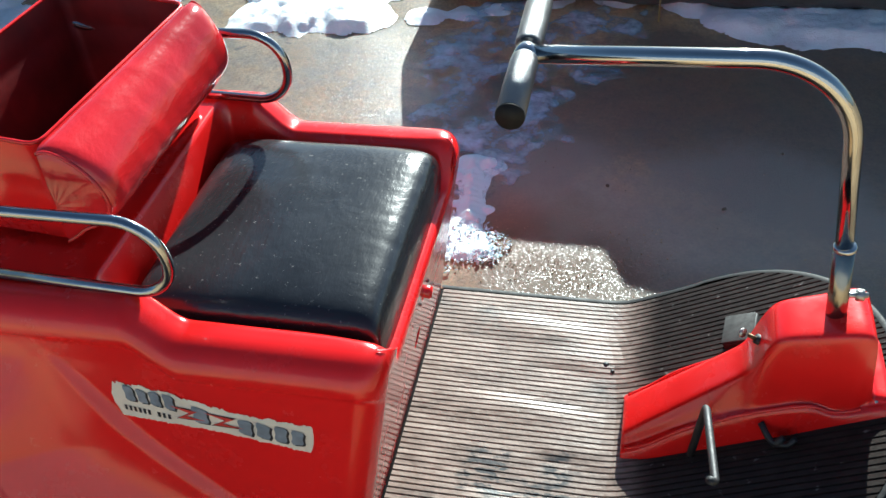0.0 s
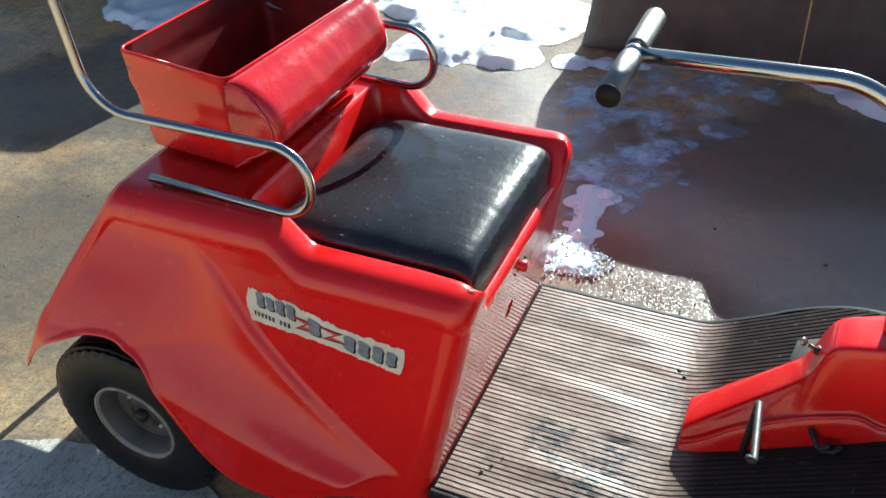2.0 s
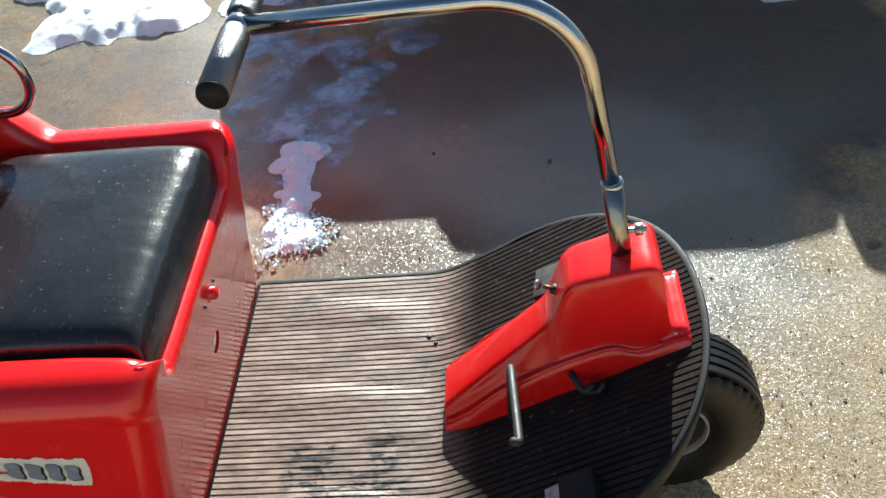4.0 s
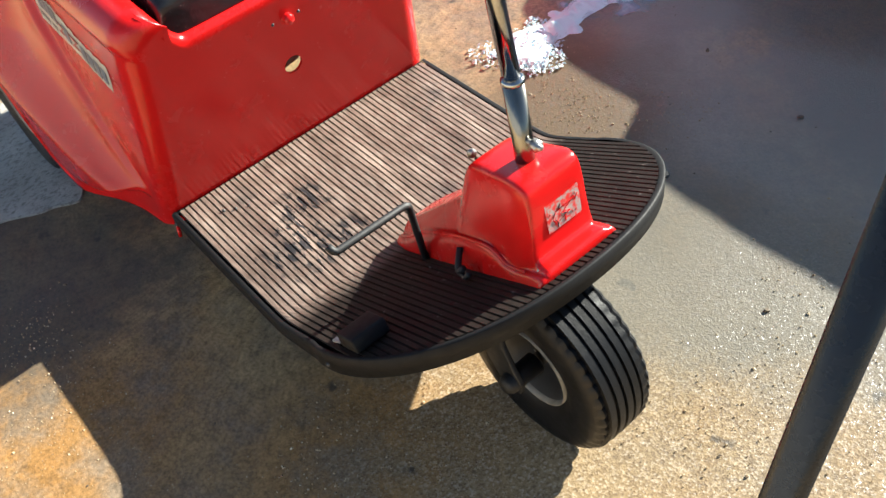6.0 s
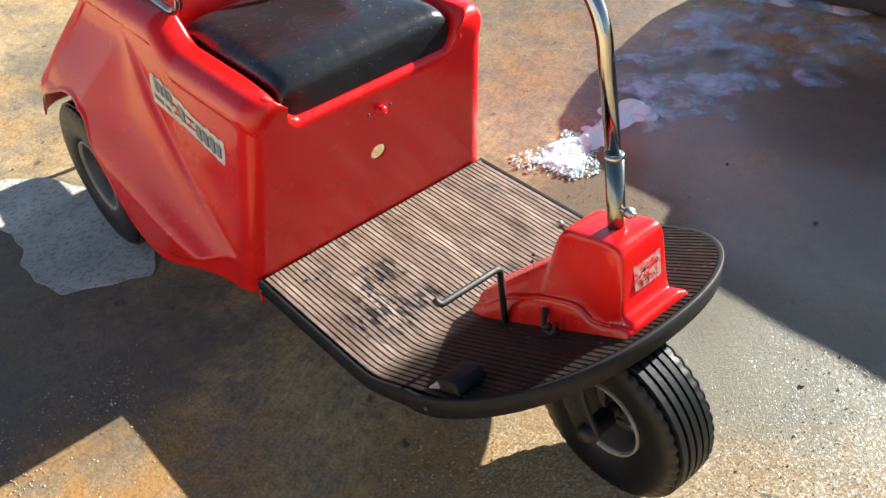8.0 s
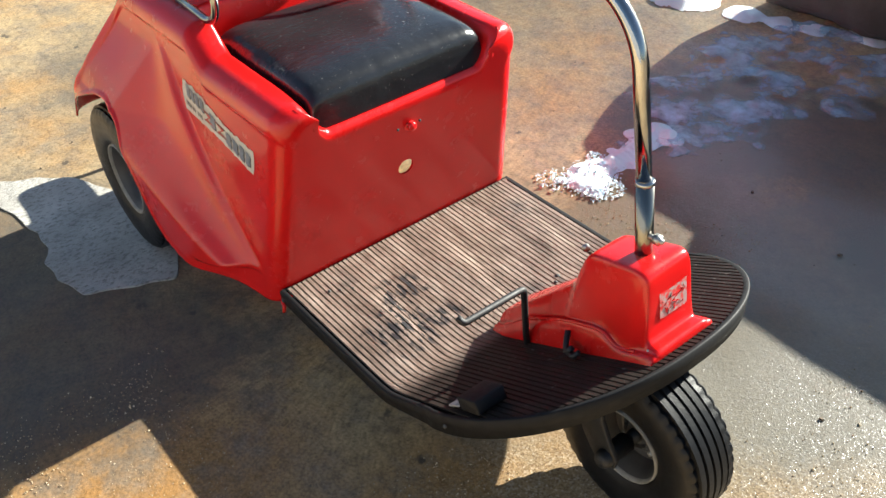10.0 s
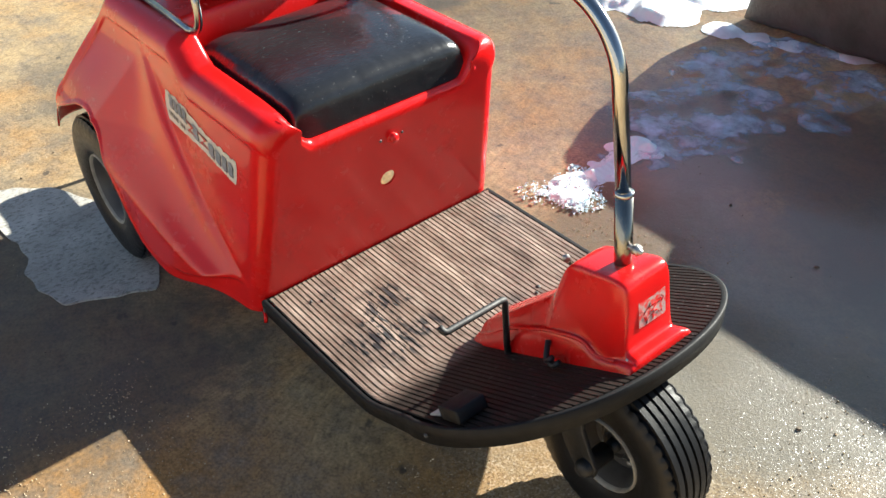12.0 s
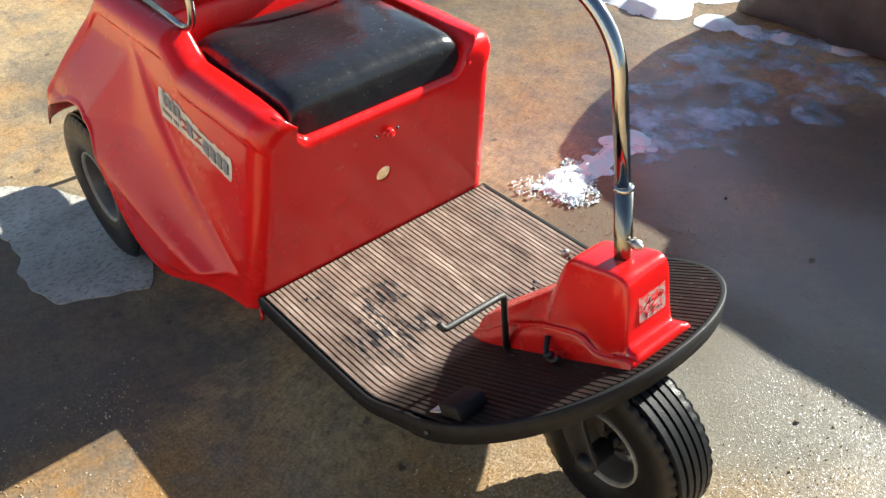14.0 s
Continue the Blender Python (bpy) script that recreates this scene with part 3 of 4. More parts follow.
def torn(u, seed):
    end = ease(0, 0.03, u) * ease(0, 0.01, 1 - u)
    n1 = 0.006 * noise.noise((u * 22, seed, 0.3)) + 0.005 * noise.noise((u * 75, seed, 5.0))
    top = strip_axis(u) + (0.036 - 0.010 * u + 0.006 * math.sin(u * 7) + n1) * (0.25 + 0.75 * end)
    low = strip_axis(u) - (0.040 - 0.005 * u + 0.004 * math.sin(u * 5 + 2) + 0.005 * noise.noise((u * 18, seed, 9.0)) + 0.004 * noise.noise((u * 80, seed, 3.0))) * (0.35 + 0.65 * end)
    return low, top


def patch_on_side(bm, corners, side, off):
    """One block of flat colour: corners in strip units (u, v)."""
    pts = []
    for u, v in corners:
        x = STRIP[0][0] + (STRIP[1][0] - STRIP[0][0]) * u
        pts.append(bm.verts.new(side_point(x, strip_axis(u) + v, side, off)))
    f = bm.faces.new(pts if side > 0 else pts[::-1])
    return f


for side in (-1, 1):
    strip = part("decal", decal_sheet(STRIP[0][0], STRIP[1][0], torn, side, 2.0), DECAL, body, "torn cream paper decal strip with grey and red blocks")
    widths = [(0.115, 0.062), (0.19, 0.058), (0.262, 0.060), (0.335, 0.055), (0.48, 0.075), (0.685, 0.065), (0.768, 0.065), (0.848, 0.060), (0.925, 0.060)]
    jig = random.Random(5)
    for i, (u, w) in enumerate(widths):
        rise = 0.017 if i < 4 else 0.001 if i == 4 else -0.006
        tilt = [jig.uniform(-0.0022, 0.0022) for _ in range(4)]
        for shift, off, m in (((0.010, -0.0028), 0.0022, DECAL_DARK), ((0.0, 0.0), 0.0029, DECAL_GREY)):
            bm = bmesh.new()
            du, dv = shift
            v0, v1, u0, u1 = rise - 0.0170 + dv, rise + 0.0170 + dv, u - w / 2 + du, u + w / 2 + du
            patch_on_side(bm, [(u0 + 0.01, v0 + tilt[0]), (u1 - 0.008, v0 + tilt[1]), (u1, v0 + 0.006), (u1 - 0.006, rise + dv), (u1, v1 - 0.005), (u1 - 0.012, v1 + tilt[2]), (u0 + 0.006, v1 + tilt[3]), (u0, v1 - 0.006), (u0 + 0.006, rise + dv), (u0, v0 + 0.005)], side, off)
            part("decal_block", bm, m, strip)
    for u in (0.415, 0.585):
        for grow, off, m in ((0.003, 0.0024, DECAL_DARK), (0.0, 0.0032, DECAL_RED)):
            bm = bmesh.new()
            g = grow / 0.294
            zig = [(u - 0.085 - g, 0.010), (u + 0.055 + g, 0.008 + grow), (u - 0.005, -0.008), (u + 0.095 + g, -0.010 - grow), (u - 0.05 - g, -0.016 - grow), (u + 0.015, 0.001)]
            patch_on_side(bm, zig, side, off)
            part("decal_zigzag", bm, m, strip)
    for k in range(10):
        u = 0.055 + 0.028 * k
        if k == 6:
            continue
        bm = bmesh.new()
        patch_on_side(bm, [(u, -0.026), (u + 0.016, -0.026), (u + 0.018, -0.014), (u + 0.002, -0.014)], side, 0.0024)
        part("decal_bar", bm, DECAL_DARK, strip)


# seat cushion
def pillow(x0, x1, y0, y1, z0, h, n=10.0, e=0.22, nx=60, ny=120):
    bm = bmesh.new()
    top = []
    for i in range(nx + 1):
        u = -math.cos(math.pi * i / nx)
        row = []
        for j in range(ny + 1):
            v = -math.cos(math.pi * j / ny)
            k = max(0.0, (1 - abs(u) ** n) * (1 - abs(v) ** n)) ** e
            # plan corners are rounded a little
            s = 1 - 0.02 * (abs(u) * abs(v)) ** 6
            x, y = (x0 + x1) / 2 + (x1 - x0) / 2 * u * s, (y0 + y1) / 2 + (y1 - y0) / 2 * v * s
            puff = 0.012 * (1 - u * u) * (1 - v * v)
            z = z0 + h * k + puff + 0.0022 * noise.noise((x * 9, y * 5, 1.0)) * k
            # the stretched cover puckers across its front edge
            z += k * ease(0.45, 0.9, u) * (0.0006 * noise.noise((x * 9, y * 47, 6.0)) + 0.0004 * noise.noise((x * 14, y * 95, 2.0)))
            row.append(bm.verts.new((x, y, z)))
        top.append(row)
    for i in range(nx):
        for j in range(ny):
            bm.faces.new((top[i][j], top[i + 1][j], top[i + 1][j + 1], top[i][j + 1]))
    rim = [top[i][0] for i in range(nx + 1)] + [top[nx][j] for j in range(1, ny + 1)] + [top[i][ny] for i in range(nx - 1, -1, -1)] + [top[0][j] for j in range(ny - 1, 0, -1)]
    base = [bm.verts.new((v.co.x * 1.0, v.co.y * 1.0, z0 - 0.004)) for v in rim]
    for k in range(len(rim)):
        a = (k + 1) % len(rim)
        bm.faces.new((rim[k], base[k], base[a], rim[a]))
    bm.faces.new(base)
    bmesh.ops.recalc_face_normals(bm, faces=bm.faces[:])
    return bm


part("seat_cushion", pillow(-0.390, 0.060, -0.250, 0.250, 0.624, 0.098), BLACK_VINYL, cart, "shiny black vinyl seat cushion with fine creases")


# golf-bag basket with rolled backrest
SET_BACK = Matrix.Translation((-0.574, 0.040, 0.0)) @ Matrix.Rotation(radians(-5), 4, "Z")  # the basket sits a little askew


def build_basket():
    bm = bmesh.new()
    zt, zb = 0.998, 0.790

    def ring(x0, x1, y0, y1, z0, z1, r):
        out = []
        for cx, cy, a0 in ((x1 - r, y1 - r, 0), (x0 + r, y1 - r, 90), (x0 + r, y0 + r, 180), (x1 - r, y0 + r, 270)):
            for k in range(6):
                a = radians(a0 + 18 * k)
                x, y = cx + r * math.cos(a), cy + r * math.sin(a)
                w = (x - x0) / (x1 - x0)
                out.append((x, y, z1 + (z0 - z1) * (1 - w)))
        return out
    levels = []
    for k in range(15):
        w = k / 14
        out = 0.004 * ease(0.60, 0.68, w) - 0.003 * ease(0.68, 0.80, w)
        levels.append(ring(-0.127 - 0.010 * w - out, 0.115 + 0.018 * w + out, -0.214 - 0.015 * w - out, 0.214 + 0.015 * w + out, zb + (zt + 0.006 - zb) * w, zb + (zt - 0.006 - zb) * w, 0.020))
    loops = [[bm.verts.new(p) for p in lv] for lv in levels]
    for a, b in zip(loops, loops[1:]):
        for k in range(len(a)):
            j = (k + 1) % len(a)
            bm.faces.new((a[k], a[j], b[j], b[k]))
    bm.faces.new(loops[0][::-1])
    bmesh.ops.recalc_face_normals(bm, faces=bm.faces[:])
    ob = part("basket", moved(bm, SET_BACK), [RED, SHADED_INSIDE], cart, "open red moulded golf bag basket")
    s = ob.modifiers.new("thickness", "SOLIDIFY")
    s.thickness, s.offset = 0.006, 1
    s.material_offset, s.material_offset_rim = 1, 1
    weighted(ob, 50)
    rim = tube(curve_points([(0.0, -0.232, 0.999), (-0.140, -0.232, 1.005, 0.021), (-0.140, 0.232, 1.005, 0.021), (0.136, 0.232, 0.993, 0.021), (0.136, -0.232, 0.993, 0.021), (0.0, -0.232, 0.999)]), 0.0034, 8)
    part("basket_rim", moved(rim, SET_BACK), RED, ob)
    for y in (-0.10, 0.11):
        part("basket_foot", block(-0.68, -0.52, y - 0.02, y + 0.02, 0.768, 0.794, 0.003), RED, ob)
    return ob


basket = build_basket()


def build_backrest():
    prof = [(-0.468, 0.992), (-0.446, 0.996), (-0.416, 0.986), (-0.385, 0.960), (-0.364, 0.920), (-0.363, 0.882), (-0.394, 0.850), (-0.432, 0.832), (-0.460, 0.812), (-0.482, 0.800)]
    tx, tz = [p[0] for p in prof], [p[1] for p in prof]
    steps = list(range(len(prof)))
    _, dx = eased_table(steps, tx, 44)
    _, dz = eased_table(steps, tz, 44)
    mid = (-0.462, 0.892)
    rows = []
    N = 96
    for i in range(N + 1):
        u = i / N
        y = -0.214 + 0.486 * u
        wall = -0.455 + 0.075 * (y + 0.2)
        depth = 1.0 - 0.32 * u
        end = min(u, 1 - u)
        round_off = clamp(end / (0.055 if u < 0.5 else 0.09))
        least = 0.84 if u < 0.5 else 0.55
        plump = least + (1 - least) * math.sqrt(1 - (1 - round_off) ** 2)
        row = []
        for k, (x, z) in enumerate(zip(dx, dz)):
            # pulled seams near both ends, slack folds along the top
            pull = (1.9 - ease(0, 0.22, end)) * (0.0020 * noise.noise((y * 10, k * 0.12, 2.0)) + 0.0014 * noise.noise((y * 34, k * 0.10, 7.0)))
            pull += 0.0012 * noise.noise((y * 60, k * 0.30, 4.0)) * ease(14, 4, k)
            row.append((wall + 0.005 + (x - mid[0]) * (plump + pull * 7) * depth, y, mid[1] + (z - mid[1]) * ((plump - least) / (1 - least) * 0.07 + 0.93)))
        rows.append(row)
    # puckered end caps
    caps = []
    for row, sgn in ((rows[0], -1), (rows[-1], 1)):
        rings = []
        centre = -0.450 + 0.075 * (row[0][1] + 0.2)
        for q in range(1, 7):
            r = 1 - q / 6.6
            ring = []
            for k, (x, y, z) in enumerate(row):
                fold = 0.0015 * noise.noise((k * 0.55, q * 0.3, 3.0 + sgn)) * (1 - r)
                ring.append((centre + (x - centre) * r, y + sgn * (0.012 * (1 - r * r) + fold), mid[1] + (z - mid[1]) * r))
            rings.append(ring)
        caps.append(rings)
    bm, vs = grid_mesh(caps[0][::-1] + rows + caps[1])
    bm.faces.new(vs[0])
    bm.faces.new(vs[-1][::-1])
    bmesh.ops.recalc_face_normals(bm, faces=bm.faces[:])
    ob = part("backrest", bm, RED_VINYL, cart, "rolled red vinyl backrest cushion")
    for row, sgn in ((rows[0], -1), (rows[-1], 1)):
        part("piping", tube([(p[0], p[1] + 0.001 * sgn, p[2]) for p in row], 0.0032, 6), RED_VINYL, ob)
    return ob


build_backrest()

# chrome arm rails, bent up behind the basket
for side in (-1, 1):
    y = 0.281 * side
    path = curve_points([(-0.632, y, 0.785), (-0.250, y, 0.772, 0.070), (-0.250, y, 0.922, 0.070), (-0.735, y, 0.922, 0.10), (-0.768, y, 1.32, 0.05), (-0.768, 0.0, 1.32)])
    rail = part("arm_rail", tube(path, 0.0095, 14), RAIL_CHROME, cart, "bent chrome tube arm rail")
    for x in (-0.59, -0.40):
        part("rail_bracket", block(x - 0.012, x + 0.012, y - 0.007, y + 0.007, 0.764, 0.782, 0.002), BLACK_IRON, rail)

# bright steel dot stands in for light showing through a small hole
part("hole_glint", moved(lathe([(0.0, -0.003), (0.003, -0.002), (0.004, 0.002)], 10), pose(-0.7135, -0.182, 0.968)), STEEL, basket, "bright steel dot standing in for light through a hole")


# unseen plate added behind the body to cast a rounded shadow
caster_bm = bmesh.new()
rim = [(-0.86, -0.13), (-0.86, 0.0)]
for cx, cy, a0 in ((-1.115, -0.05, 90), (-1.115, -0.08, 180)):
    rim += [(cx + 0.05 * math.cos(radians(a0 + 15 * k)), cy + 0.05 * math.sin(radians(a0 + 15 * k))) for k in range(7)]
sheet = caster_bm.faces.new([caster_bm.verts.new((x, y, 0.24)) for x, y in rim])
up = bmesh.ops.extrude_face_region(caster_bm, geom=[sheet])
bmesh.ops.translate(caster_bm, verts=[v for v in up["geom"] if isinstance(v, bmesh.types.BMVert)], vec=(0, 0, 0.04))
bmesh.ops.recalc_face_normals(caster_bm, faces=caster_bm.faces[:])
part("shade_plate", caster_bm, BLACK_TRIM, cart, "unseen dark plate added behind the body to cast a shadow", smooth=False)


# unseen tube added behind the body for its thin hooked shadow
caster_path = curve_points([(-0.80, -0.155, 0.27), (-1.145, -0.155, 0.25, 0.06), (-1.105, 0.34, 0.25, 0.06), (-0.80, 0.34, 0.27)])
part("shade_bar", tube(caster_path, 0.011, 12), BLACK_IRON, cart, "unseen black tube added behind the body to cast a thin shadow")

part("corner_hook", tube(curve_points([(-0.005, -0.372, 0.165), (0.018, -0.380, 0.158, 0.006), (0.016, -0.382, 0.140)]), 0.005, 8), RED, body)

# ---- platform ----
def floor_height(x):
    """Flat tread, eased into the ramp."""
    d = x - BEND_X
    return FLOOR_Z + SLOPE * (0.5 * (d + math.sqrt(d * d + 0.0007)))


def reach(y):
    """How far forward the platform goes at y."""
    t = min(1.0, abs(y) / 0.370)
    return 0.62 + 0.316 * (1 - t ** 2.2) ** (1 / 2.2)


def build_platform():
    frame_ob = part("platform", platform_shell(), BLACK_TRIM, cart, "black rubber-edged step-through floor platform")
    ribs, pitch = 53, 0.72 / 53
    ys = []
    for k in range(ribs):
        y = -0.36 + k * pitch
        for w, h, m in ((0.0, 0, 1), (0.14, 0, 0), (0.24, 1, 0), (0.91, 1, 0), (0.999, 0, 1)):
            ys.append((y + w * pitch, h, m))
    bm = bmesh.new()
    cols = []
    for y, h, m in ys:
        end = reach(y) - 0.006
        n = 40
        col = []
        for i in range(n + 1):
            x = 0.007 + (end - 0.007) * i / n
            z = floor_height(x) + 0.0035 * h
            # gentle waves where the mat has lifted
            wave = math.exp(-((x - 0.30) / 0.13) ** 2) * (0.006 * math.sin(y * 26 + 0.6 + x * 5) + 0.0025 * math.sin(y * 51))
            wave *= ease(0.36, 0.28, abs(y)) if abs(y) < 0.36 else 0
            col.append(bm.verts.new((x, y, z + max(0, wave) + 0.002)))
        cols.append(col)
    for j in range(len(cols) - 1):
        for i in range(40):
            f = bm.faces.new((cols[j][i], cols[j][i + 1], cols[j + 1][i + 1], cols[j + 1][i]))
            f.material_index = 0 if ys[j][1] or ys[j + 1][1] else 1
    bmesh.ops.recalc_face_normals(bm, faces=bm.faces[:])
    if bm.faces[0].normal.z < 0:
        bmesh.ops.reverse_faces(bm, faces=bm.faces[:])
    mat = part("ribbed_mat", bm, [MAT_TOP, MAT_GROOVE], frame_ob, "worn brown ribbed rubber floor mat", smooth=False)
    # near-black strip paints the shade of the gap between body and mat
    part("gap_strip", block(-0.004, 0.0065, -0.366, 0.366, 0.184, 0.1915, 0.002), MAT_GROOVE, frame_ob)
    return frame_ob, mat


def platform_shell():
    """Closed tray under the mat with a rolled front edge."""
    outline = [(0.0, -0.376)]
    outline += [(x, -0.376) for x in np.linspace(0.03, 0.60, 24)]
    for k in range(61):
        a = -math.pi / 2 + math.pi * k / 60
        c, s = math.cos(a), math.sin(a)
        x = 0.62 + 0.323 * abs(c) ** (2 / 2.2)
        y = 0.379 * (abs(s) ** (2 / 2.2)) * (1 if s > 0 else -1)
        outline.append((x, y))
    outline += [(x, 0.376) for x in np.linspace(0.60, 0.03, 24)] + [(0.0, 0.376)]
    rows = []
    for x, y in outline:
        z = floor_height(x)
        t = 0.030 + 0.016 * ease(0.45, 0.70, x)
        cx, cy = 0.45, 0.0
        inward = Vector((cx - x, cy - y, 0)).normalized()
        if x < 0.6:
            inward = Vector((0, -math.copysign(1, y), 0))
        p = Vector((x, y, 0))
        q = p + inward * 0.012
        r = p + inward * 0.004
        rows.append([(q.x, q.y, floor_height(q.x) + 0.004), (r.x, r.y, floor_height(r.x) + 0.0055), (x, y, z + 0.002), (x, y, z - t), (q.x, q.y, z - t - 0.003), (cx if x > 0.45 else x, 0.0, (floor_height(0.45) if x > 0.45 else z) - t)])
    bm, vs = grid_mesh(rows)
    bmesh.ops.recalc_face_normals(bm, faces=bm.faces[:])
    return bm


platform, floor_mat = build_platform()
# bolts and scuffs on the mat
for x, y, r in ((0.085, -0.285, 0.004), (0.10, -0.262, 0.003), (0.115, -0.235, 0.003), (0.415, 0.170, 0.007), (0.43, 0.150, 0.005)):
    b = lathe([(0.0, -0.004), (r * 0.7, -0.0035), (r, -0.001), (r, 0.003)], 12)
    part("mat_bolt", moved(b, pose(x, y, floor_height(x) + 0.007, -90)), BLACK_IRON if y > 0 else WHEEL_PAINT, platform, "small worn bolt")
for x, y, a in ((0.012, -0.378, 0), (0.667, -0.383, 0)):
    b = lathe([(0.0, -0.003), (0.004, -0.002), (0.005, 0.002)], 8)
    part("edge_bolt", moved(b, pose(x, y, floor_height(x) - 0.018)), WHEEL_PAINT, platform)


# ---- tiller cover ----
YC = 0.0


def build_tower():
    # x, height over the ramp, half width low, half width middle, half width top, height of the lower ledge
    st = [
        (0.442, 0.034, 0.072, 0.056, 0.048, 0.014), (0.4445, 0.040, 0.074, 0.057, 0.048, 0.017), (0.452, 0.044, 0.075, 0.057, 0.048, 0.019), (0.470, 0.053, 0.078, 0.058, 0.048, 0.024),
        (0.500, 0.066, 0.081, 0.060, 0.048, 0.034), (0.530, 0.078, 0.082, 0.061, 0.047, 0.050), (0.560, 0.090, 0.082, 0.061, 0.046, 0.060), (0.600, 0.105, 0.083, 0.061, 0.045, 0.066), (0.635, 0.118, 0.083, 0.061, 0.044, 0.070),
        (0.652, 0.128, 0.083, 0.061, 0.043, 0.072), (0.664, 0.155, 0.083, 0.066, 0.050, 0.072), (0.676, 0.190, 0.083, 0.066, 0.050, 0.072), (0.688, 0.206, 0.083, 0.066, 0.051, 0.071), (0.705, 0.207, 0.084, 0.066, 0.053, 0.070),
        (0.740, 0.196, 0.084, 0.066, 0.055, 0.066), (0.765, 0.189, 0.084, 0.067, 0.057, 0.058), (0.785, 0.184, 0.083, 0.068, 0.059, 0.040), (0.800, 0.180, 0.083, 0.070, 0.061, 0.028), (0.818, 0.174, 0.083, 0.072, 0.063, 0.022),
        (0.832, 0.163, 0.083, 0.072, 0.062, 0.020), (0.840, 0.150, 0.083, 0.070, 0.060, 0.020), (0.846, 0.125, 0.083, 0.068, 0.060, 0.020), (0.852, 0.080, 0.083, 0.068, 0.062, 0.020), (0.858, 0.040, 0.083, 0.070, 0.066, 0.020), (0.864, 0.024, 0.083, 0.070, 0.064, 0.019),
        (0.885, 0.020, 0.083, 0.072, 0.068, 0.017), (0.893, 0.014, 0.082, 0.072, 0.068, 0.012), (0.896, 0.002, 0.081, 0.070, 0.066, 0.001),
    ]
    rows = []
    for x, h, wl, wm, wt, ledge in st:
        x = 0.458 + (x - 0.442) * 0.452 / 0.454
        z0 = floor_height(x) + 0.004
        h += min(1.0, h / 0.12) * (0.05 * (x - 0.45) + 0.010)
        wl += 0.003
        ledge = min(ledge, h * 0.8)
        half = [(wl + 0.004, 0.0), (wl, ledge * 0.55), (wl - 0.003, ledge * 0.86), (wl - 0.009, ledge)]
        lo = ledge + 0.06 * (h - ledge)
        half += [(wm + 0.004, ledge + 0.02 * (h - ledge)), (wm, lo + 0.03 * (h - ledge))]
        half += [(wm + (wt - wm) * 0.5, lo + (h - lo) * 0.5), (wt, h - min(0.012, h * 0.15)), (wt - 0.004, h - min(0.004, h * 0.05)), (wt - 0.011, h), (0.0, h + 0.001)]
        full = [(y, z) for y, z in half] + [(-y, z) for y, z in half[-2::-1]]
        rows.append([(x, YC + y, z0 + z) for y, z in full])
    beads = [[(row[j][0], row[j][1] * 0.985, row[j][2] - 0.0005) for row in rows[2:22]] for j in (3, len(rows[0]) - 4)]
    bm, vs = grid_mesh(rows)
    bm.faces.new(vs[0])
    bm.faces.new(vs[-1][::-1])
    # crisp moulded ledge along both flanks
    sharp = bm.edges.layers.float.new("crease_edge")
    last = len(vs[0]) - 1
    for a, b in zip(vs, vs[1:]):
        for j in (3, 4, last - 3, last - 4):
            bm.edges.get((a[j], b[j]))[sharp] = 0.8
    for j in range(last):
        bm.edges.get((vs[0][j], vs[0][j + 1]))[sharp] = 0.5
    bmesh.ops.recalc_face_normals(bm, faces=bm.faces[:])
    ob = part("tiller_cover", bm, RED, cart, "red moulded tiller base cover")
    sub = ob.modifiers.new("soft", "SUBSURF")
    sub.levels = sub.render_levels = 2
    for way in beads:
        part("moulded_bead", tube(list(zip(*(eased_table(list(range(len(way))), list(c), 70)[1] for c in zip(*way)))), 0.0042, 10), RED, ob, "raised moulded bead along the flank")
    return ob


tower = build_tower()
# front label, flange bolts
bm, _ = grid_mesh([[(0.8715 - 0.0095 * k / 6, YC - 0.029 + 0.074 * j / 12 + 0.002 * noise.noise((j, k * 7, 1)), 0.500 + 0.058 * k / 6 + 0.002 * noise.noise((j * 3, k, 8))) for j in range(13)] for k in range(7)])
front_label = part("cover_label", bm, LABEL, tower, "scratched pale paper label")
scratch = random.Random(4)
for pts in ([(-0.018, 0.10), (0.022, 0.104), (-0.006, 0.090), (0.012, 0.086), (-0.014, 0.078)],) + tuple([(a, b), (a + scratch.uniform(-0.01, 0.01), b + scratch.uniform(-0.012, 0.012))] for a, b in ((scratch.uniform(-0.03, 0.03), scratch.uniform(0.072, 0.118)) for _ in range(14))):
    way = [(0.8721 - 0.0095 * (h - 0.066) / 0.058, YC + 0.009 + a, 0.434 + h) for a, h in pts]
    part("label_scratch", tube(way, 0.0009, 4), scratch.choice((DECAL_DARK, RED, DECAL_RED)), front_label)
for y in (-0.066, 0.060):
    b = lathe([(0.0, -0.004), (0.004, -0.003), (0.005, 0.001)], 10)
    part("flange_screw", moved(b, pose(0.883, YC + y, floor_height(0.883) + 0.025, -90)), STEEL, tower)
# key in its lock
part("lock", tube([(0.690, YC + 0.000, 0.503), (0.676, YC + 0.002, 0.510)], 0.0095, 14), BLACK_IRON, tower, "black ignition lock")
part("key", tube([(0.684, YC + 0.001, 0.506), (0.662, YC + 0.002, 0.516)], 0.004, 8), BRASS, tower, "ignition key")
ring = bmesh.new()
bmesh.ops.create_circle(ring, cap_ends=True, segments=14, radius=0.009)
bmesh.ops.solidify(ring, geom=ring.faces[:], thickness=0.003)
part("key_head", moved(ring, pose(0.653, YC + 0.001, 0.521, 40, 60, 0)), STEEL, tower)

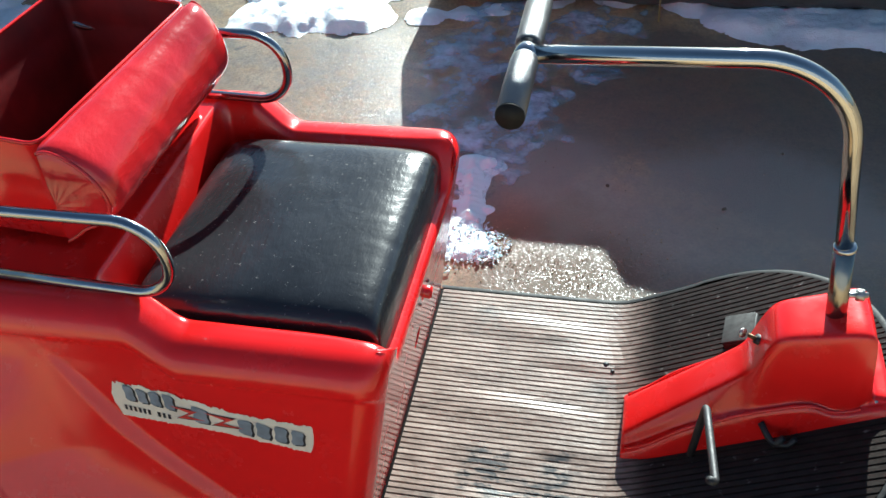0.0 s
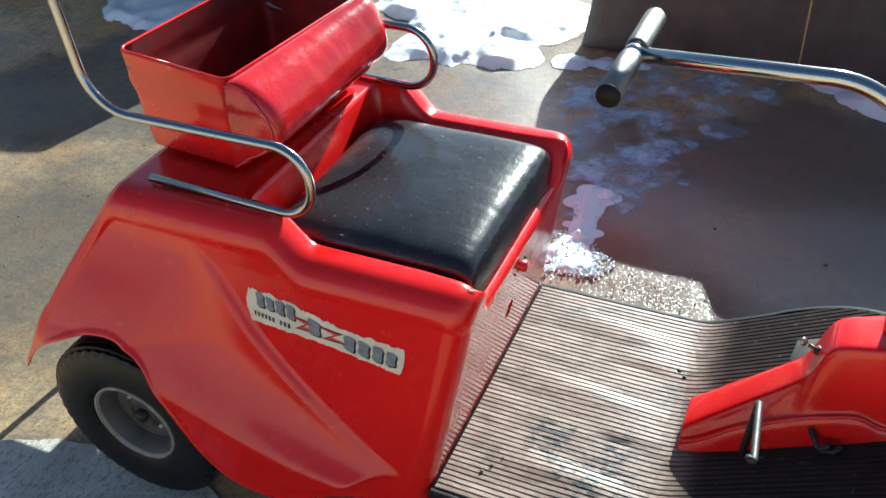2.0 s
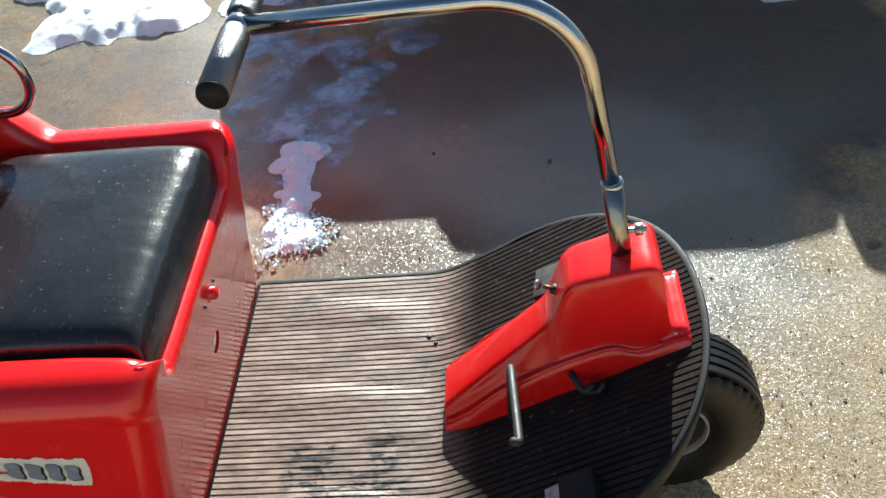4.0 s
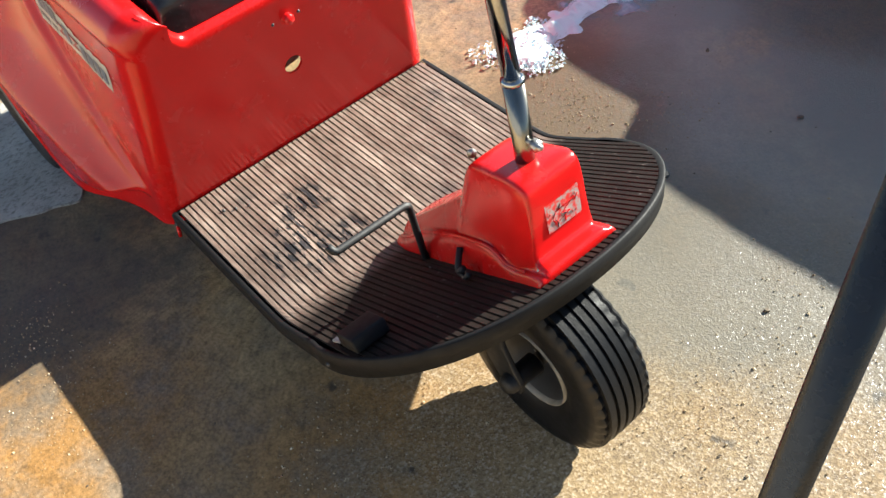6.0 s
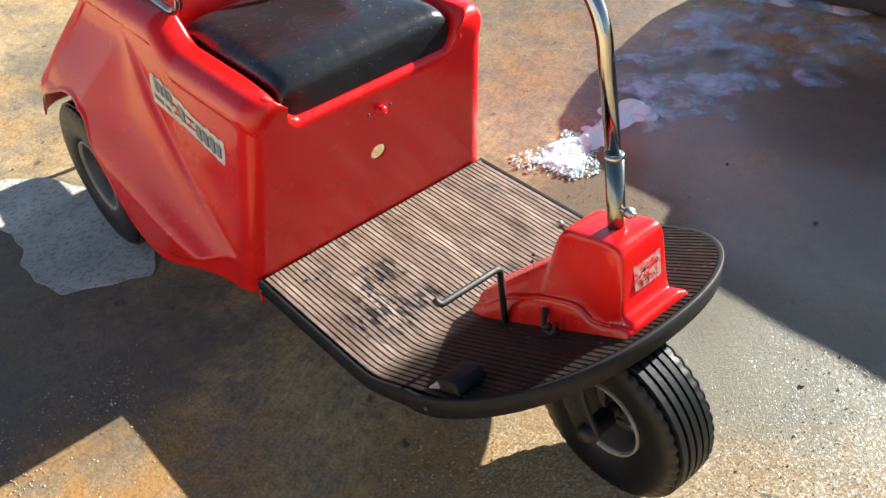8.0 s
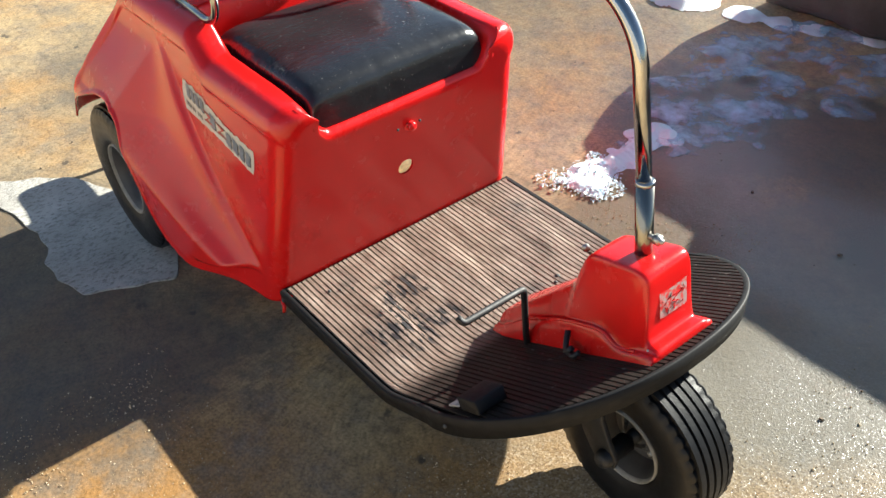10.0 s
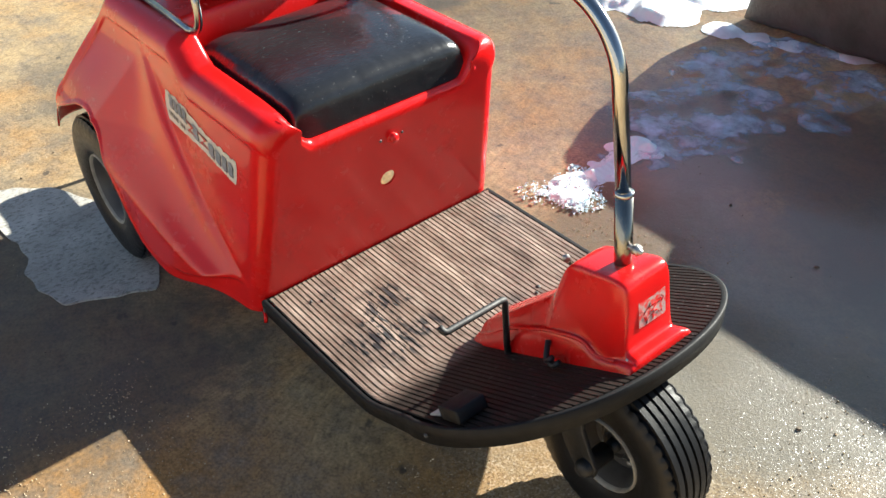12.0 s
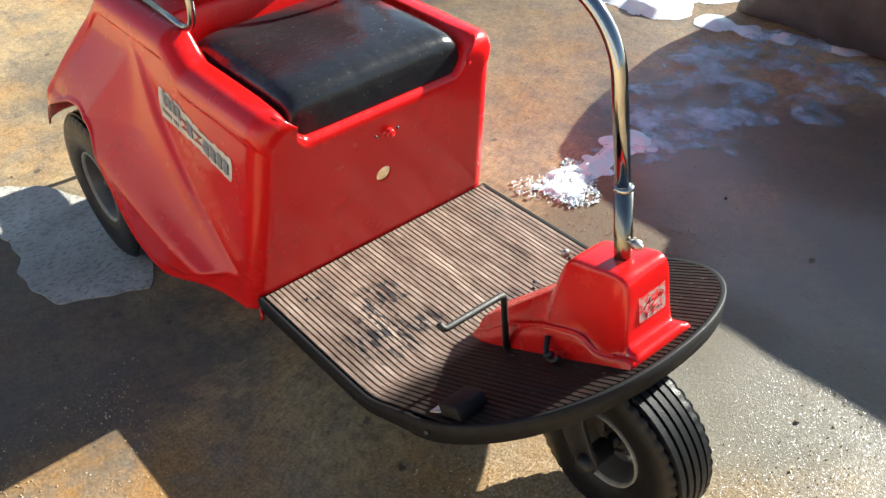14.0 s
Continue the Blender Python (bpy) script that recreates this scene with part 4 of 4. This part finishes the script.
# ---- tiller ----
low = part("tiller_stem", tube([(0.806, YC, 0.50), (0.776, 0.002, 0.742)], 0.0172, 24), DULL_CHROME, cart, "chrome tiller stem")
path = curve_points([(0.777, 0.002, 0.73), (0.722, 0.0, 1.080, 0.155), (0.264, 0.0, 1.068)])
bar = part("tiller_bar", tube(path, 0.0143, 24), CHROME, cart, "bent chrome tiller bar")
part("collar", tube([(0.7772, 0.002, 0.738), (0.7768, 0.002, 0.740), (0.7763, 0.002, 0.746), (0.776, 0.002, 0.748)], 0.02, 24, radii=[0.0175, 0.0190, 0.0188, 0.0146]), CHROME, low, "thin bright collar ring")
part("clamp_bolt", tube([(0.784, -0.002, 0.640), (0.834, -0.001, 0.643)], 0.0052, 8), STEEL, low)
part("clamp_nut", tube([(0.815, -0.001, 0.642), (0.828, -0.001, 0.6425)], 0.0105, 6), STEEL, low)
part("tee", tube([(0.264, -0.022, 1.068), (0.264, 0.022, 1.068)], 0.0185, 18), CHROME, bar)
for side in (-1, 1):
    g = tube([(0.264, side * 0.020, 1.068), (0.264, side * 0.026, 1.068), (0.264, side * 0.162, 1.068)], 0.0225, 24, radii=[0.0200, 0.0208, 0.0212])
    grip = part("grip", g, GRIP, bar, "silver foil-wrapped hand grip")
    part("grip_end", tube([(0.264, side * 0.162, 1.068), (0.264, side * 0.166, 1.068)], 0.0204, 24), BLACK_TRIM, grip, "black grip end")

# ---- pedals ----
rod = curve_points([(0.588, -0.090, 0.25), (0.590, -0.098, 0.30), (0.597, -0.113, 0.444, 0.014), (0.608, -0.281, 0.459, 0.010), (0.596, -0.284, 0.470)])
part("pedal_rod", tube(rod, 0.0072, 12), BLACK_IRON, cart, "bent black iron pedal rod")
stub = curve_points([(0.700, -0.088, 0.385), (0.712, -0.104, 0.372), (0.725, -0.118, 0.362, 0.008), (0.738, -0.114, 0.382)])
hook = part("pedal_hook", tube(stub, 0.006, 10), BLACK_IRON, cart, "short black iron hook with two prongs")
part("prong", tube(curve_points([(0.722, -0.116, 0.364), (0.748, -0.119, 0.368, 0.006), (0.758, -0.116, 0.386)]), 0.0055, 10), BLACK_IRON, hook)
ang = math.degrees(math.atan(SLOPE))
ped = block(0.028, 0.092, -0.036, 0.036, 0.0, 0.030, 0.004)
pedal = part("foot_pedal", moved(ped, pose(0.654, -0.314, floor_height(0.654) + 0.008, 0, -ang, 0)), BLACK_TRIM, cart, "black rubber foot pedal")
part("pedal_plate", moved(block(-0.004, 0.0, -0.038, 0.038, -0.004, 0.036, 0.001), pose(0.648, -0.314, floor_height(0.654) + 0.008, 0, 52, 0)), PLATE, pedal, "scratched bare steel plate")
ped2 = block(-0.034, 0.034, -0.040, 0.040, 0.0, 0.026, 0.004)
brake = part("foot_pedal", moved(ped2, pose(0.690, 0.172, floor_height(0.690) + 0.008, 0, -ang, -8)), BLACK_TRIM, cart, "worn black foot pedal")
part("pedal_plate", moved(block(-0.034, 0.030, -0.039, 0.039, 0.026, 0.029, 0.001), pose(0.690, 0.172, floor_height(0.690) + 0.008, 0, -ang, -8)), plain("worn_tread", (0.028, 0.027, 0.026), 0.75, 0.8, 45), brake, "scratched grey tread plate")
part("pedal_ring", tube([(0.790 + 0.016 * math.cos(a), 0.098 + 0.012 * math.sin(a), 0.437 + 0.020 * math.sin(a)) for a in (2 * math.pi * k / 16 for k in range(17))], 0.0022, 6), STEEL, cart, "small wire ring")


# ---- wheels ----
def wheel(name, x, y, r, width, rim_r, ribs, turn, label):
    w = width / 2
    hub = new(name)
    hub.parent = cart
    hub.matrix_basis = pose(x, y, r, 0, 0, turn)
    hub["label"] = label
    prof = [(rim_r, -w * 0.62), (rim_r + 0.012, -w * 0.80), (rim_r + 0.03, -w * 0.93), (r * 0.74, -w), (r * 0.86, -w * 0.98), (r * 0.93, -w * 0.90), (r * 0.965, -w * 0.80)]
    tread = []
    n = ribs
    for k in range(n):
        a, b = -w * 0.72 + 1.44 * w * k / n, -w * 0.72 + 1.44 * w * (k + 1) / n
        g = (b - a) * 0.12
        crown = r * (1 - 0.014 * (2 * (k + 0.5) / n - 1) ** 2)
        tread += [(crown - 0.007, a), (crown - 0.007, a + g), (crown, a + g * 1.4), (crown, b - g * 1.4), (crown - 0.007, b - g)]
    tail = [(q, -yy) for q, yy in prof[::-1]]
    full = prof + tread + tail
    lug = set(range(5, 9)) | set(range(len(full) - 9, len(full) - 5))
    bm = lathe(full, 132, lambda i, k: -0.005 if i in lug and k % 3 == 0 else 0.0)
    bmesh.ops.recalc_face_normals(bm, faces=bm.faces[:])
    weighted(part("tyre", bm, RUBBER, hub, "black ribbed rubber tyre"), 35)
    rim = [(0.0, -w * 0.16), (0.026, -w * 0.16), (0.030, -w * 0.26), (0.036, -w * 0.10), (rim_r * 0.60, w * 0.04), (rim_r * 0.80, w * 0.02), (rim_r * 0.88, -w * 0.40), (rim_r * 0.98, -w * 0.66), (rim_r * 1.05, -w * 0.80), (rim_r * 1.06, -w * 0.74), (rim_r * 1.0, -w * 0.6)]
    both = rim + [(q, -yy) for q, yy in rim[::-1]]
    bm = lathe(both, 56)
    bmesh.ops.recalc_face_normals(bm, faces=bm.faces[:])
    disc = weighted(part("rim", bm, WHEEL_PAINT, hub, "grey painted steel wheel rim"), 40)
    lip = [(rim_r * 1.00, -w * 0.70), (rim_r * 1.035, -w * 0.84), (rim_r * 1.075, -w * 0.84), (rim_r * 1.085, -w * 0.74)]
    part("rim_lip", lathe(lip, 56), RIM_LIP, disc, "bare metal rim edge")
    for s in (-1, 1):
        part("hub_cap", moved(lathe([(0.0, -0.016), (0.016, -0.014), (0.018, 0.0)], 6), pose(0, s * w * 0.24, 0, 0 if s < 0 else 180)), BLACK_IRON, hub)
        for k in range(4):
            a = math.pi / 4 + math.pi / 2 * k
            part("wheel_nut", moved(lathe([(0.0, -0.008), (0.006, -0.007), (0.007, 0.004)], 6), pose(0.05 * math.cos(a), s * w * 0.02, 0.05 * math.sin(a), 0 if s < 0 else 180)), STEEL, disc)
    return hub


wheel("rear_wheel", -0.69, -0.430, 0.224, 0.112, 0.100, 5, 0, "rear wheel with black treaded tyre")
wheel("rear_wheel", -0.69, 0.430, 0.224, 0.112, 0.100, 5, 0, "rear wheel with black treaded tyre")
wheel("front_wheel", 0.870, -0.038, 0.193, 0.136, 0.082, 5, 0, "front wheel with black ribbed tyre")
part("rear_axle", tube([(-0.69, -0.41, 0.224), (-0.69, 0.41, 0.224)], 0.018, 12), BLACK_IRON, cart, "black rear axle")
for s in (-1, 1):
    part("chassis_rail", block(0.02, 0.40, s * 0.24 - 0.02, s * 0.24 + 0.02, 0.130, 0.158, 0.004), BLACK_IRON, cart)
    y = -0.035 + s * 0.098
    plate = [(0.775, 0.338), (0.845, 0.338), (0.850, 0.280), (0.872, 0.235), (0.895, 0.200), (0.890, 0.172), (0.862, 0.162), (0.835, 0.175), (0.805, 0.215), (0.785, 0.270)]
    bar_bm = bmesh.new()
    face = bar_bm.faces.new([bar_bm.verts.new((px, y - 0.006, pz)) for px, pz in plate])
    out = bmesh.ops.extrude_face_region(bar_bm, geom=[face])
    bmesh.ops.translate(bar_bm, verts=[v for v in out["geom"] if isinstance(v, bmesh.types.BMVert)], vec=(0, 0.012, 0))
    bmesh.ops.bevel(bar_bm, geom=bar_bm.edges[:], offset=0.0025, segments=2, affect="EDGES", profile=0.5)
    bmesh.ops.recalc_face_normals(bar_bm, faces=bar_bm.faces[:])
    leg = part("fork_leg", bar_bm, BLACK_IRON, cart, "black steel trailing fork leg")
    part("hub_block", tube([(0.870, -0.035 + s * 0.045, 0.193), (0.870, -0.035 + s * 0.115, 0.193), (0.870, -0.035 + s * 0.125, 0.193)], 0.02, 14, radii=[0.022, 0.020, 0.012]), BLACK_IRON, leg)
for s in (-1, 1):
    y = -0.035 + s * 0.098
    part("fork_mount", block(0.750, 0.830, y - 0.026, y + 0.026, 0.300, 0.332, 0.005), BLACK_IRON, cart)


# ---- surroundings ----
post = thing("pole", "slightly leaning black painted steel pole standing on concrete", "post")
part("shaft", tube([(1.532, -0.6843, 0.004), (1.488, -0.3617, 1.561)], 0.0112, 20), POLE_PAINT, post)
part("foot_cap", tube([(1.532, -0.6843, 0.0), (1.5312, -0.6781, 0.03)], 0.0145, 16), BLACK_TRIM, post)


def cement_patch(outline):
    """A thin flat skim with a slightly frayed rim."""
    ring = []
    closed = outline + outline[:1]
    for (ax, ay), (bx, by) in zip(closed, closed[1:]):
        k = max(2, int(math.hypot(bx - ax, by - ay) / 0.012))
        for i in range(k):
            x, y = ax + (bx - ax) * i / k, ay + (by - ay) * i / k
            ring.append((x + 0.014 * noise.noise((x * 14, y * 14, 1.0)) + 0.006 * noise.noise((x * 60, y * 60, 2.0)), y + 0.014 * noise.noise((x * 14, y * 14, 5.0)) + 0.006 * noise.noise((x * 60, y * 60, 6.0))))
    for _ in range(2):
        ring = [((p[0] + q[0] * 2 + r[0]) / 4, (p[1] + q[1] * 2 + r[1]) / 4) for p, q, r in zip(ring[-1:] + ring[:-1], ring, ring[1:] + ring[:1])]
    bm = bmesh.new()
    top = [bm.verts.new((x, y, 0.0032)) for x, y in ring]
    low = [bm.verts.new((x, y, -0.006)) for x, y in ring]
    for i in range(len(ring)):
        j = (i + 1) % len(ring)
        bm.faces.new((top[i], low[i], low[j], top[j]))
    bmesh.ops.triangle_fill(bm, edges=[bm.edges.get((top[i], top[(i + 1) % len(ring)])) for i in range(len(ring))], use_beauty=True)
    bmesh.ops.recalc_face_normals(bm, faces=bm.faces[:])
    return tagged(finish(bm, "pale_patch", PALE, smooth=False), "whitish pitted patch of cement on the paving", "pavement patch", kind="structure")


cement_patch([(-0.465, -0.482), (-0.50, -0.57), (-0.565, -0.715), (-0.66, -0.742), (-0.79, -0.748), (-0.87, -0.712), (-1.10, -0.74), (-1.35, -0.82), (-1.50, -0.84), (-1.47, -0.74), (-1.334, -0.715), (-1.272, -0.644), (-1.196, -0.536), (-1.10, -0.475), (-0.95, -0.43), (-0.71, -0.412), (-0.56, -0.43)])


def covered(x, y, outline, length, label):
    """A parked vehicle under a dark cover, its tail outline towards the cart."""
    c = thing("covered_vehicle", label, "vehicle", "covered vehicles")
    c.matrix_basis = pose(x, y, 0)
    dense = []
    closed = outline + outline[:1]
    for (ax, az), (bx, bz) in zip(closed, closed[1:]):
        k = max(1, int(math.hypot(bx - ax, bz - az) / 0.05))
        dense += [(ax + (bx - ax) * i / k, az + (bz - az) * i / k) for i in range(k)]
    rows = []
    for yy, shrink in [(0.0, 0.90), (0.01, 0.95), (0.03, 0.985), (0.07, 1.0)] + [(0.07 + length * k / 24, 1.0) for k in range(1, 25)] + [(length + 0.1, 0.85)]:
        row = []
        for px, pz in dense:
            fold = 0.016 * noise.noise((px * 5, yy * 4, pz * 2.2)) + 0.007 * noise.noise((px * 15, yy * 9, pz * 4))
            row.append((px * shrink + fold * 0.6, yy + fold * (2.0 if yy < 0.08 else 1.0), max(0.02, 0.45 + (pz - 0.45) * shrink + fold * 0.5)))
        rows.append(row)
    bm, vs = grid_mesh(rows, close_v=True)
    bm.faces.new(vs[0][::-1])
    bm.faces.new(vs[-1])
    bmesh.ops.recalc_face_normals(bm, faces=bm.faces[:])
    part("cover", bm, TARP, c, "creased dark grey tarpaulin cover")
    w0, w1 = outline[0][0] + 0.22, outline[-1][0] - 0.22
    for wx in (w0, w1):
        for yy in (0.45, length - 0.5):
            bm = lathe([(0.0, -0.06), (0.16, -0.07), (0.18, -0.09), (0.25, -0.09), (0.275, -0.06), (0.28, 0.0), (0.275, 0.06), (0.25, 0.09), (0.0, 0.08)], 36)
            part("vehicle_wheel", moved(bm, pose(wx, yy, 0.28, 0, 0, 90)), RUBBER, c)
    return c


# Upper outline and cover are assumed, shaped to cast the ground shadow.
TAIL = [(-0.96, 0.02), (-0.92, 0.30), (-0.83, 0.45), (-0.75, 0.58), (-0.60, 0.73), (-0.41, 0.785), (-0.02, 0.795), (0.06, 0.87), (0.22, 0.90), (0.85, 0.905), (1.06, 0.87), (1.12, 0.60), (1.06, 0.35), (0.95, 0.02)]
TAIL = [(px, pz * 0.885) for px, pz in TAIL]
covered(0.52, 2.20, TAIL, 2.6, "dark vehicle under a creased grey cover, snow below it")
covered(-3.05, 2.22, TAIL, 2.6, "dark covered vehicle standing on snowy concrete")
# mirrored and set close to shut a sunlit gap in the shade
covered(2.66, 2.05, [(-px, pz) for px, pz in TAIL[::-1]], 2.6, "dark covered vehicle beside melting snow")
stake = tagged(finish(tube([(0.492, 2.13, 0.0), (0.490, 2.11, 0.20), (0.486, 2.10, 0.50)], 0.004, 6), "plant_stake", plain("straw", (0.45, 0.36, 0.14), 0.6)), "thin straw-yellow stake stuck in the snow", "stake")

blob("snow_patch", [(-1.15, 2.02, 0.16), (-0.95, 2.05, 0.16), (-0.75, 2.08, 0.18), (-1.05, 2.35, 0.30), (-0.75, 2.5, 0.3), (-1.3, 2.6, 0.35)], SNOW, "bright lumpy melting snow beside a covered vehicle", "snow", 0.05, 0.04, seed=1.0, lumps=4.5)
blob("snow_patch", [(-0.42, 2.10, 0.07), (-0.30, 2.14, 0.07), (-0.16, 2.20, 0.06)], SNOW, "thin rim of snow along a covered vehicle", "snow", 0.03, 0.03, seed=3.0)
blob("snow_patch", [(0.05, 2.32, 0.12), (0.30, 2.34, 0.12), (0.60, 2.30, 0.12), (0.85, 2.18, 0.18), (1.10, 2.15, 0.20), (1.32, 2.15, 0.18), (1.55, 2.10, 0.24), (1.62, 1.95, 0.16), (1.75, 2.4, 0.3)], SNOW, "melting snow lying before a covered vehicle", "snow", 0.05, 0.03, seed=5.0, lumps=5.0)
blob("snow_patch", [(-2.3, 1.85, 0.22), (-2.0, 2.02, 0.22), (-1.75, 2.25, 0.22), (-2.6, 2.1, 0.35)], SNOW, "shaded melting snow by a covered vehicle", "snow", 0.04, 0.05, seed=8.0)
ridge = [(-0.035 - 0.003 * k, 0.865 + 0.026 * k, 0.058 - 0.001 * k) for k in range(11)]
blob("snow_mound", ridge + [(-0.085, 0.925, 0.035), (0.015, 0.905, 0.030), (-0.105, 1.06, 0.045), (-0.02, 1.12, 0.05)], CLEAN_SNOW, "small mound of clean melting snow beside the cart", "snow", 0.075, 0.018, seed=17.0, cell=0.006, lumps=6.0, edge=0.075, cut=0.015)
blob("slush_patch", [(-0.06, 1.05, 0.12), (0.02, 1.14, 0.13), (-0.14, 1.28, 0.16), (-0.10, 1.45, 0.22), (-0.20, 1.66, 0.20), (0.0, 1.62, 0.2), (0.06, 1.25, 0.13), (0.10, 1.42, 0.12), (0.08, 1.55, 0.16), (-0.24, 1.90, 0.16), (0.24, 1.78, 0.14), (0.22, 2.05, 0.2), (-0.1, 2.08, 0.2)], SLUSH, "thin bluish slush melting on shaded wet concrete", "slush", 0.016, 0.05, "stuff", seed=14.0, cut=0.075, cell=0.010, lumps=16.0)


def build_ice():
    """Broken ice: many small clear shards lying in a thin wet heap."""
    rnd = random.Random(21)
    bm = bmesh.new()
    discs = [(-0.09, 0.66, 0.05), (-0.03, 0.70, 0.06), (0.01, 0.75, 0.07), (0.06, 0.75, 0.045), (-0.06, 0.77, 0.06), (0.05, 0.70, 0.035), (-0.03, 0.81, 0.06), (-0.09, 0.85, 0.03)]
    for k in range(900):
        cx, cy, r = rnd.choice(discs)
        a, d = rnd.uniform(0, 6.283), r * 1.25 * math.sqrt(rnd.random())
        x, y = cx + d * math.cos(a), cy + d * math.sin(a)
        size = rnd.uniform(0.0025, 0.0065) * (2.0 if rnd.random() < 0.14 else 1)
        z = size * 0.35 + 0.022 * max(0.0, 1 - d / r) * rnd.random()
        turn = Euler((rnd.gauss(0, 0.5), rnd.gauss(0, 0.5), rnd.uniform(0, 6))).to_matrix()
        vs = [bm.verts.new(Vector((x, y, max(0.001, z))) + turn @ Vector((p[0] * size, p[1] * size * 0.7, p[2] * size * 0.5))) for p in ((1, 0, -0.3), (-0.5, 0.9, -0.4), (-0.6, -0.8, -0.2), (0.2, 0.1, 1.0), (-0.9, 0.2, 0.5))]
        for f in ((0, 1, 2), (0, 3, 1), (1, 3, 4), (2, 4, 3), (0, 2, 3), (1, 4, 2)):
            bm.faces.new([vs[i] for i in f])
    for v in bm.verts:
        v.co.z = max(v.co.z, 0.0005)
    return tagged(finish(bm, "ice_patch", ICE, smooth=False), "crumbled wet ice crystals on the concrete", "ice", kind="stuff")


build_ice()
blob("ice_crust", [(-0.08, 0.67, 0.035), (-0.03, 0.71, 0.05), (0.01, 0.75, 0.06), (-0.05, 0.77, 0.05), (-0.03, 0.82, 0.05)], ICE, "thin crust of wet ice on the concrete", "ice", 0.014, 0.03, "stuff", seed=23.0, cell=0.006, lumps=26.0, edge=0.04, cut=0.04)


def build_pebbles():
    """Grit, chips and leaf crumbs strewn over the paving."""
    rnd = random.Random(8)
    bm = bmesh.new()
    for k in range(240):
        x, y = rnd.uniform(-2.0, 2.0), rnd.uniform(-1.25, 1.3)
        if -0.95 < x < 0.95 and -0.45 < y < 0.45:
            continue
        size = rnd.uniform(0.0015, 0.0045) * (1.9 if rnd.random() < 0.07 else 1)
        turn = Euler((0, 0, rnd.uniform(0, 6))).to_matrix()
        flat = rnd.uniform(0.35, 0.8)
        ring = [bm.verts.new(Vector((x, y, 0)) + turn @ Vector((math.cos(a) * size * rnd.uniform(0.8, 1.3), math.sin(a) * size * rnd.uniform(0.6, 0.9), 0))) for a in (1.047 * j for j in range(6))]
        top = [bm.verts.new((v.co.x * 0.6 + x * 0.4, v.co.y * 0.6 + y * 0.4, size * flat)) for v in ring]
        for j in range(6):
            bm.faces.new((ring[j], ring[(j + 1) % 6], top[(j + 1) % 6], top[j]))
        bm.faces.new(top)
    return tagged(finish(bm, "grit", plain("grit", (0.22, 0.165, 0.11), 0.7, 0.8, 3), smooth=False), "scattered brown grit and leaf crumbs on concrete", "grit", kind="stuff")


build_pebbles()


def build_stone(x, y, size):
    bm = bmesh.new()
    bmesh.ops.create_icosphere(bm, subdivisions=3, radius=size)
    for v in bm.verts:
        k = 1 + 0.5 * noise.noise(v.co * 60)
        v.co = Vector((x + v.co.x * k * 1.25, y + v.co.y * k, max(0.0, size * 0.35 + v.co.z * k * 0.6)))
    return tagged(finish(bm, "stone", plain("dark_stone", (0.07, 0.065, 0.06), 0.5, 0.6, 120)), "small dark wet stone lying on the concrete", "stone")


build_stone(0.598, 0.610, 0.011)


def gravel_mat():
    m, n, l, p = material("gravel")
    g = n.new("ShaderNodeNewGeometry")
    l.new(ramp(n, l, g.outputs["Random Per Island"], [(0.0, (0.30, 0.215, 0.125)), (0.35, (0.42, 0.315, 0.18)), (0.75, (0.52, 0.41, 0.25)), (1.0, (0.60, 0.50, 0.35))]), p.inputs["Base Color"])
    p.inputs["Roughness"].default_value = 0.16
    p.inputs["Specular IOR Level"].default_value = 0.9
    bump(n, l, noise_tex(n, l, 900, 2), 0.3, 0.001, p)
    return m


def build_gravel():
    """Loose and bared gravel grains, thicker in some places than in others."""
    rnd = random.Random(33)
    verts, faces = [], []
    fields = ((0.85, 2.0, -0.75, 0.85, 2600), (-0.25, 0.85, -1.35, -0.62, 4500), (0.45, 0.95, -0.62, -0.10, 1400), (-2.0, -0.6, -0.9, 1.2, 1800), (0.0, 0.6, 0.48, 0.95, 900))
    for x0, x1, y0, y1, count in fields:
        for _ in range(count):
            x, y = rnd.uniform(x0, x1), rnd.uniform(y0, y1)
            edge = min(x - x0, x1 - x, y - y0, y1 - y)
            if noise.noise((x * 4, y * 4, 2.0)) + 0.6 * noise.noise((x * 13, y * 13, 5.0)) < rnd.uniform(-0.6, 0.35) or edge < rnd.uniform(0, 0.12):
                continue
            size = rnd.uniform(0.0008, 0.0021) * (1.6 if rnd.random() < 0.06 else 1)
            turn, k = rnd.uniform(0, 6.28), len(verts)
            long, tall = rnd.uniform(1.0, 1.5), rnd.uniform(0.4, 0.9)
            ca, sa = math.cos(turn), math.sin(turn)
            for a in range(5):
                u, w = math.cos(a * 1.2566) * size * long, math.sin(a * 1.2566) * size
                verts.append((x + u * ca - w * sa, y + u * sa + w * ca, -0.001))
            for a in range(3):
                u, w = math.cos(a * 2.094 + turn) * size * 0.6, math.sin(a * 2.094 + turn) * size * 0.5
                verts.append((x + u, y + w, size * tall * rnd.uniform(0.7, 1.1)))
            faces += [(k + 5, k + 6, k + 7), (k, k + 1, k + 6, k + 5), (k + 1, k + 2, k + 6), (k + 2, k + 3, k + 7, k + 6), (k + 3, k + 4, k + 7), (k + 4, k, k + 5, k + 7)]
    me = bpy.data.meshes.new("gravel")
    me.from_pydata(verts, [], faces)
    me.materials.append(gravel_mat())
    return tagged(new("gravel", me), "fine brown and white gravel bared in the worn concrete", "gravel", kind="stuff")


build_gravel()
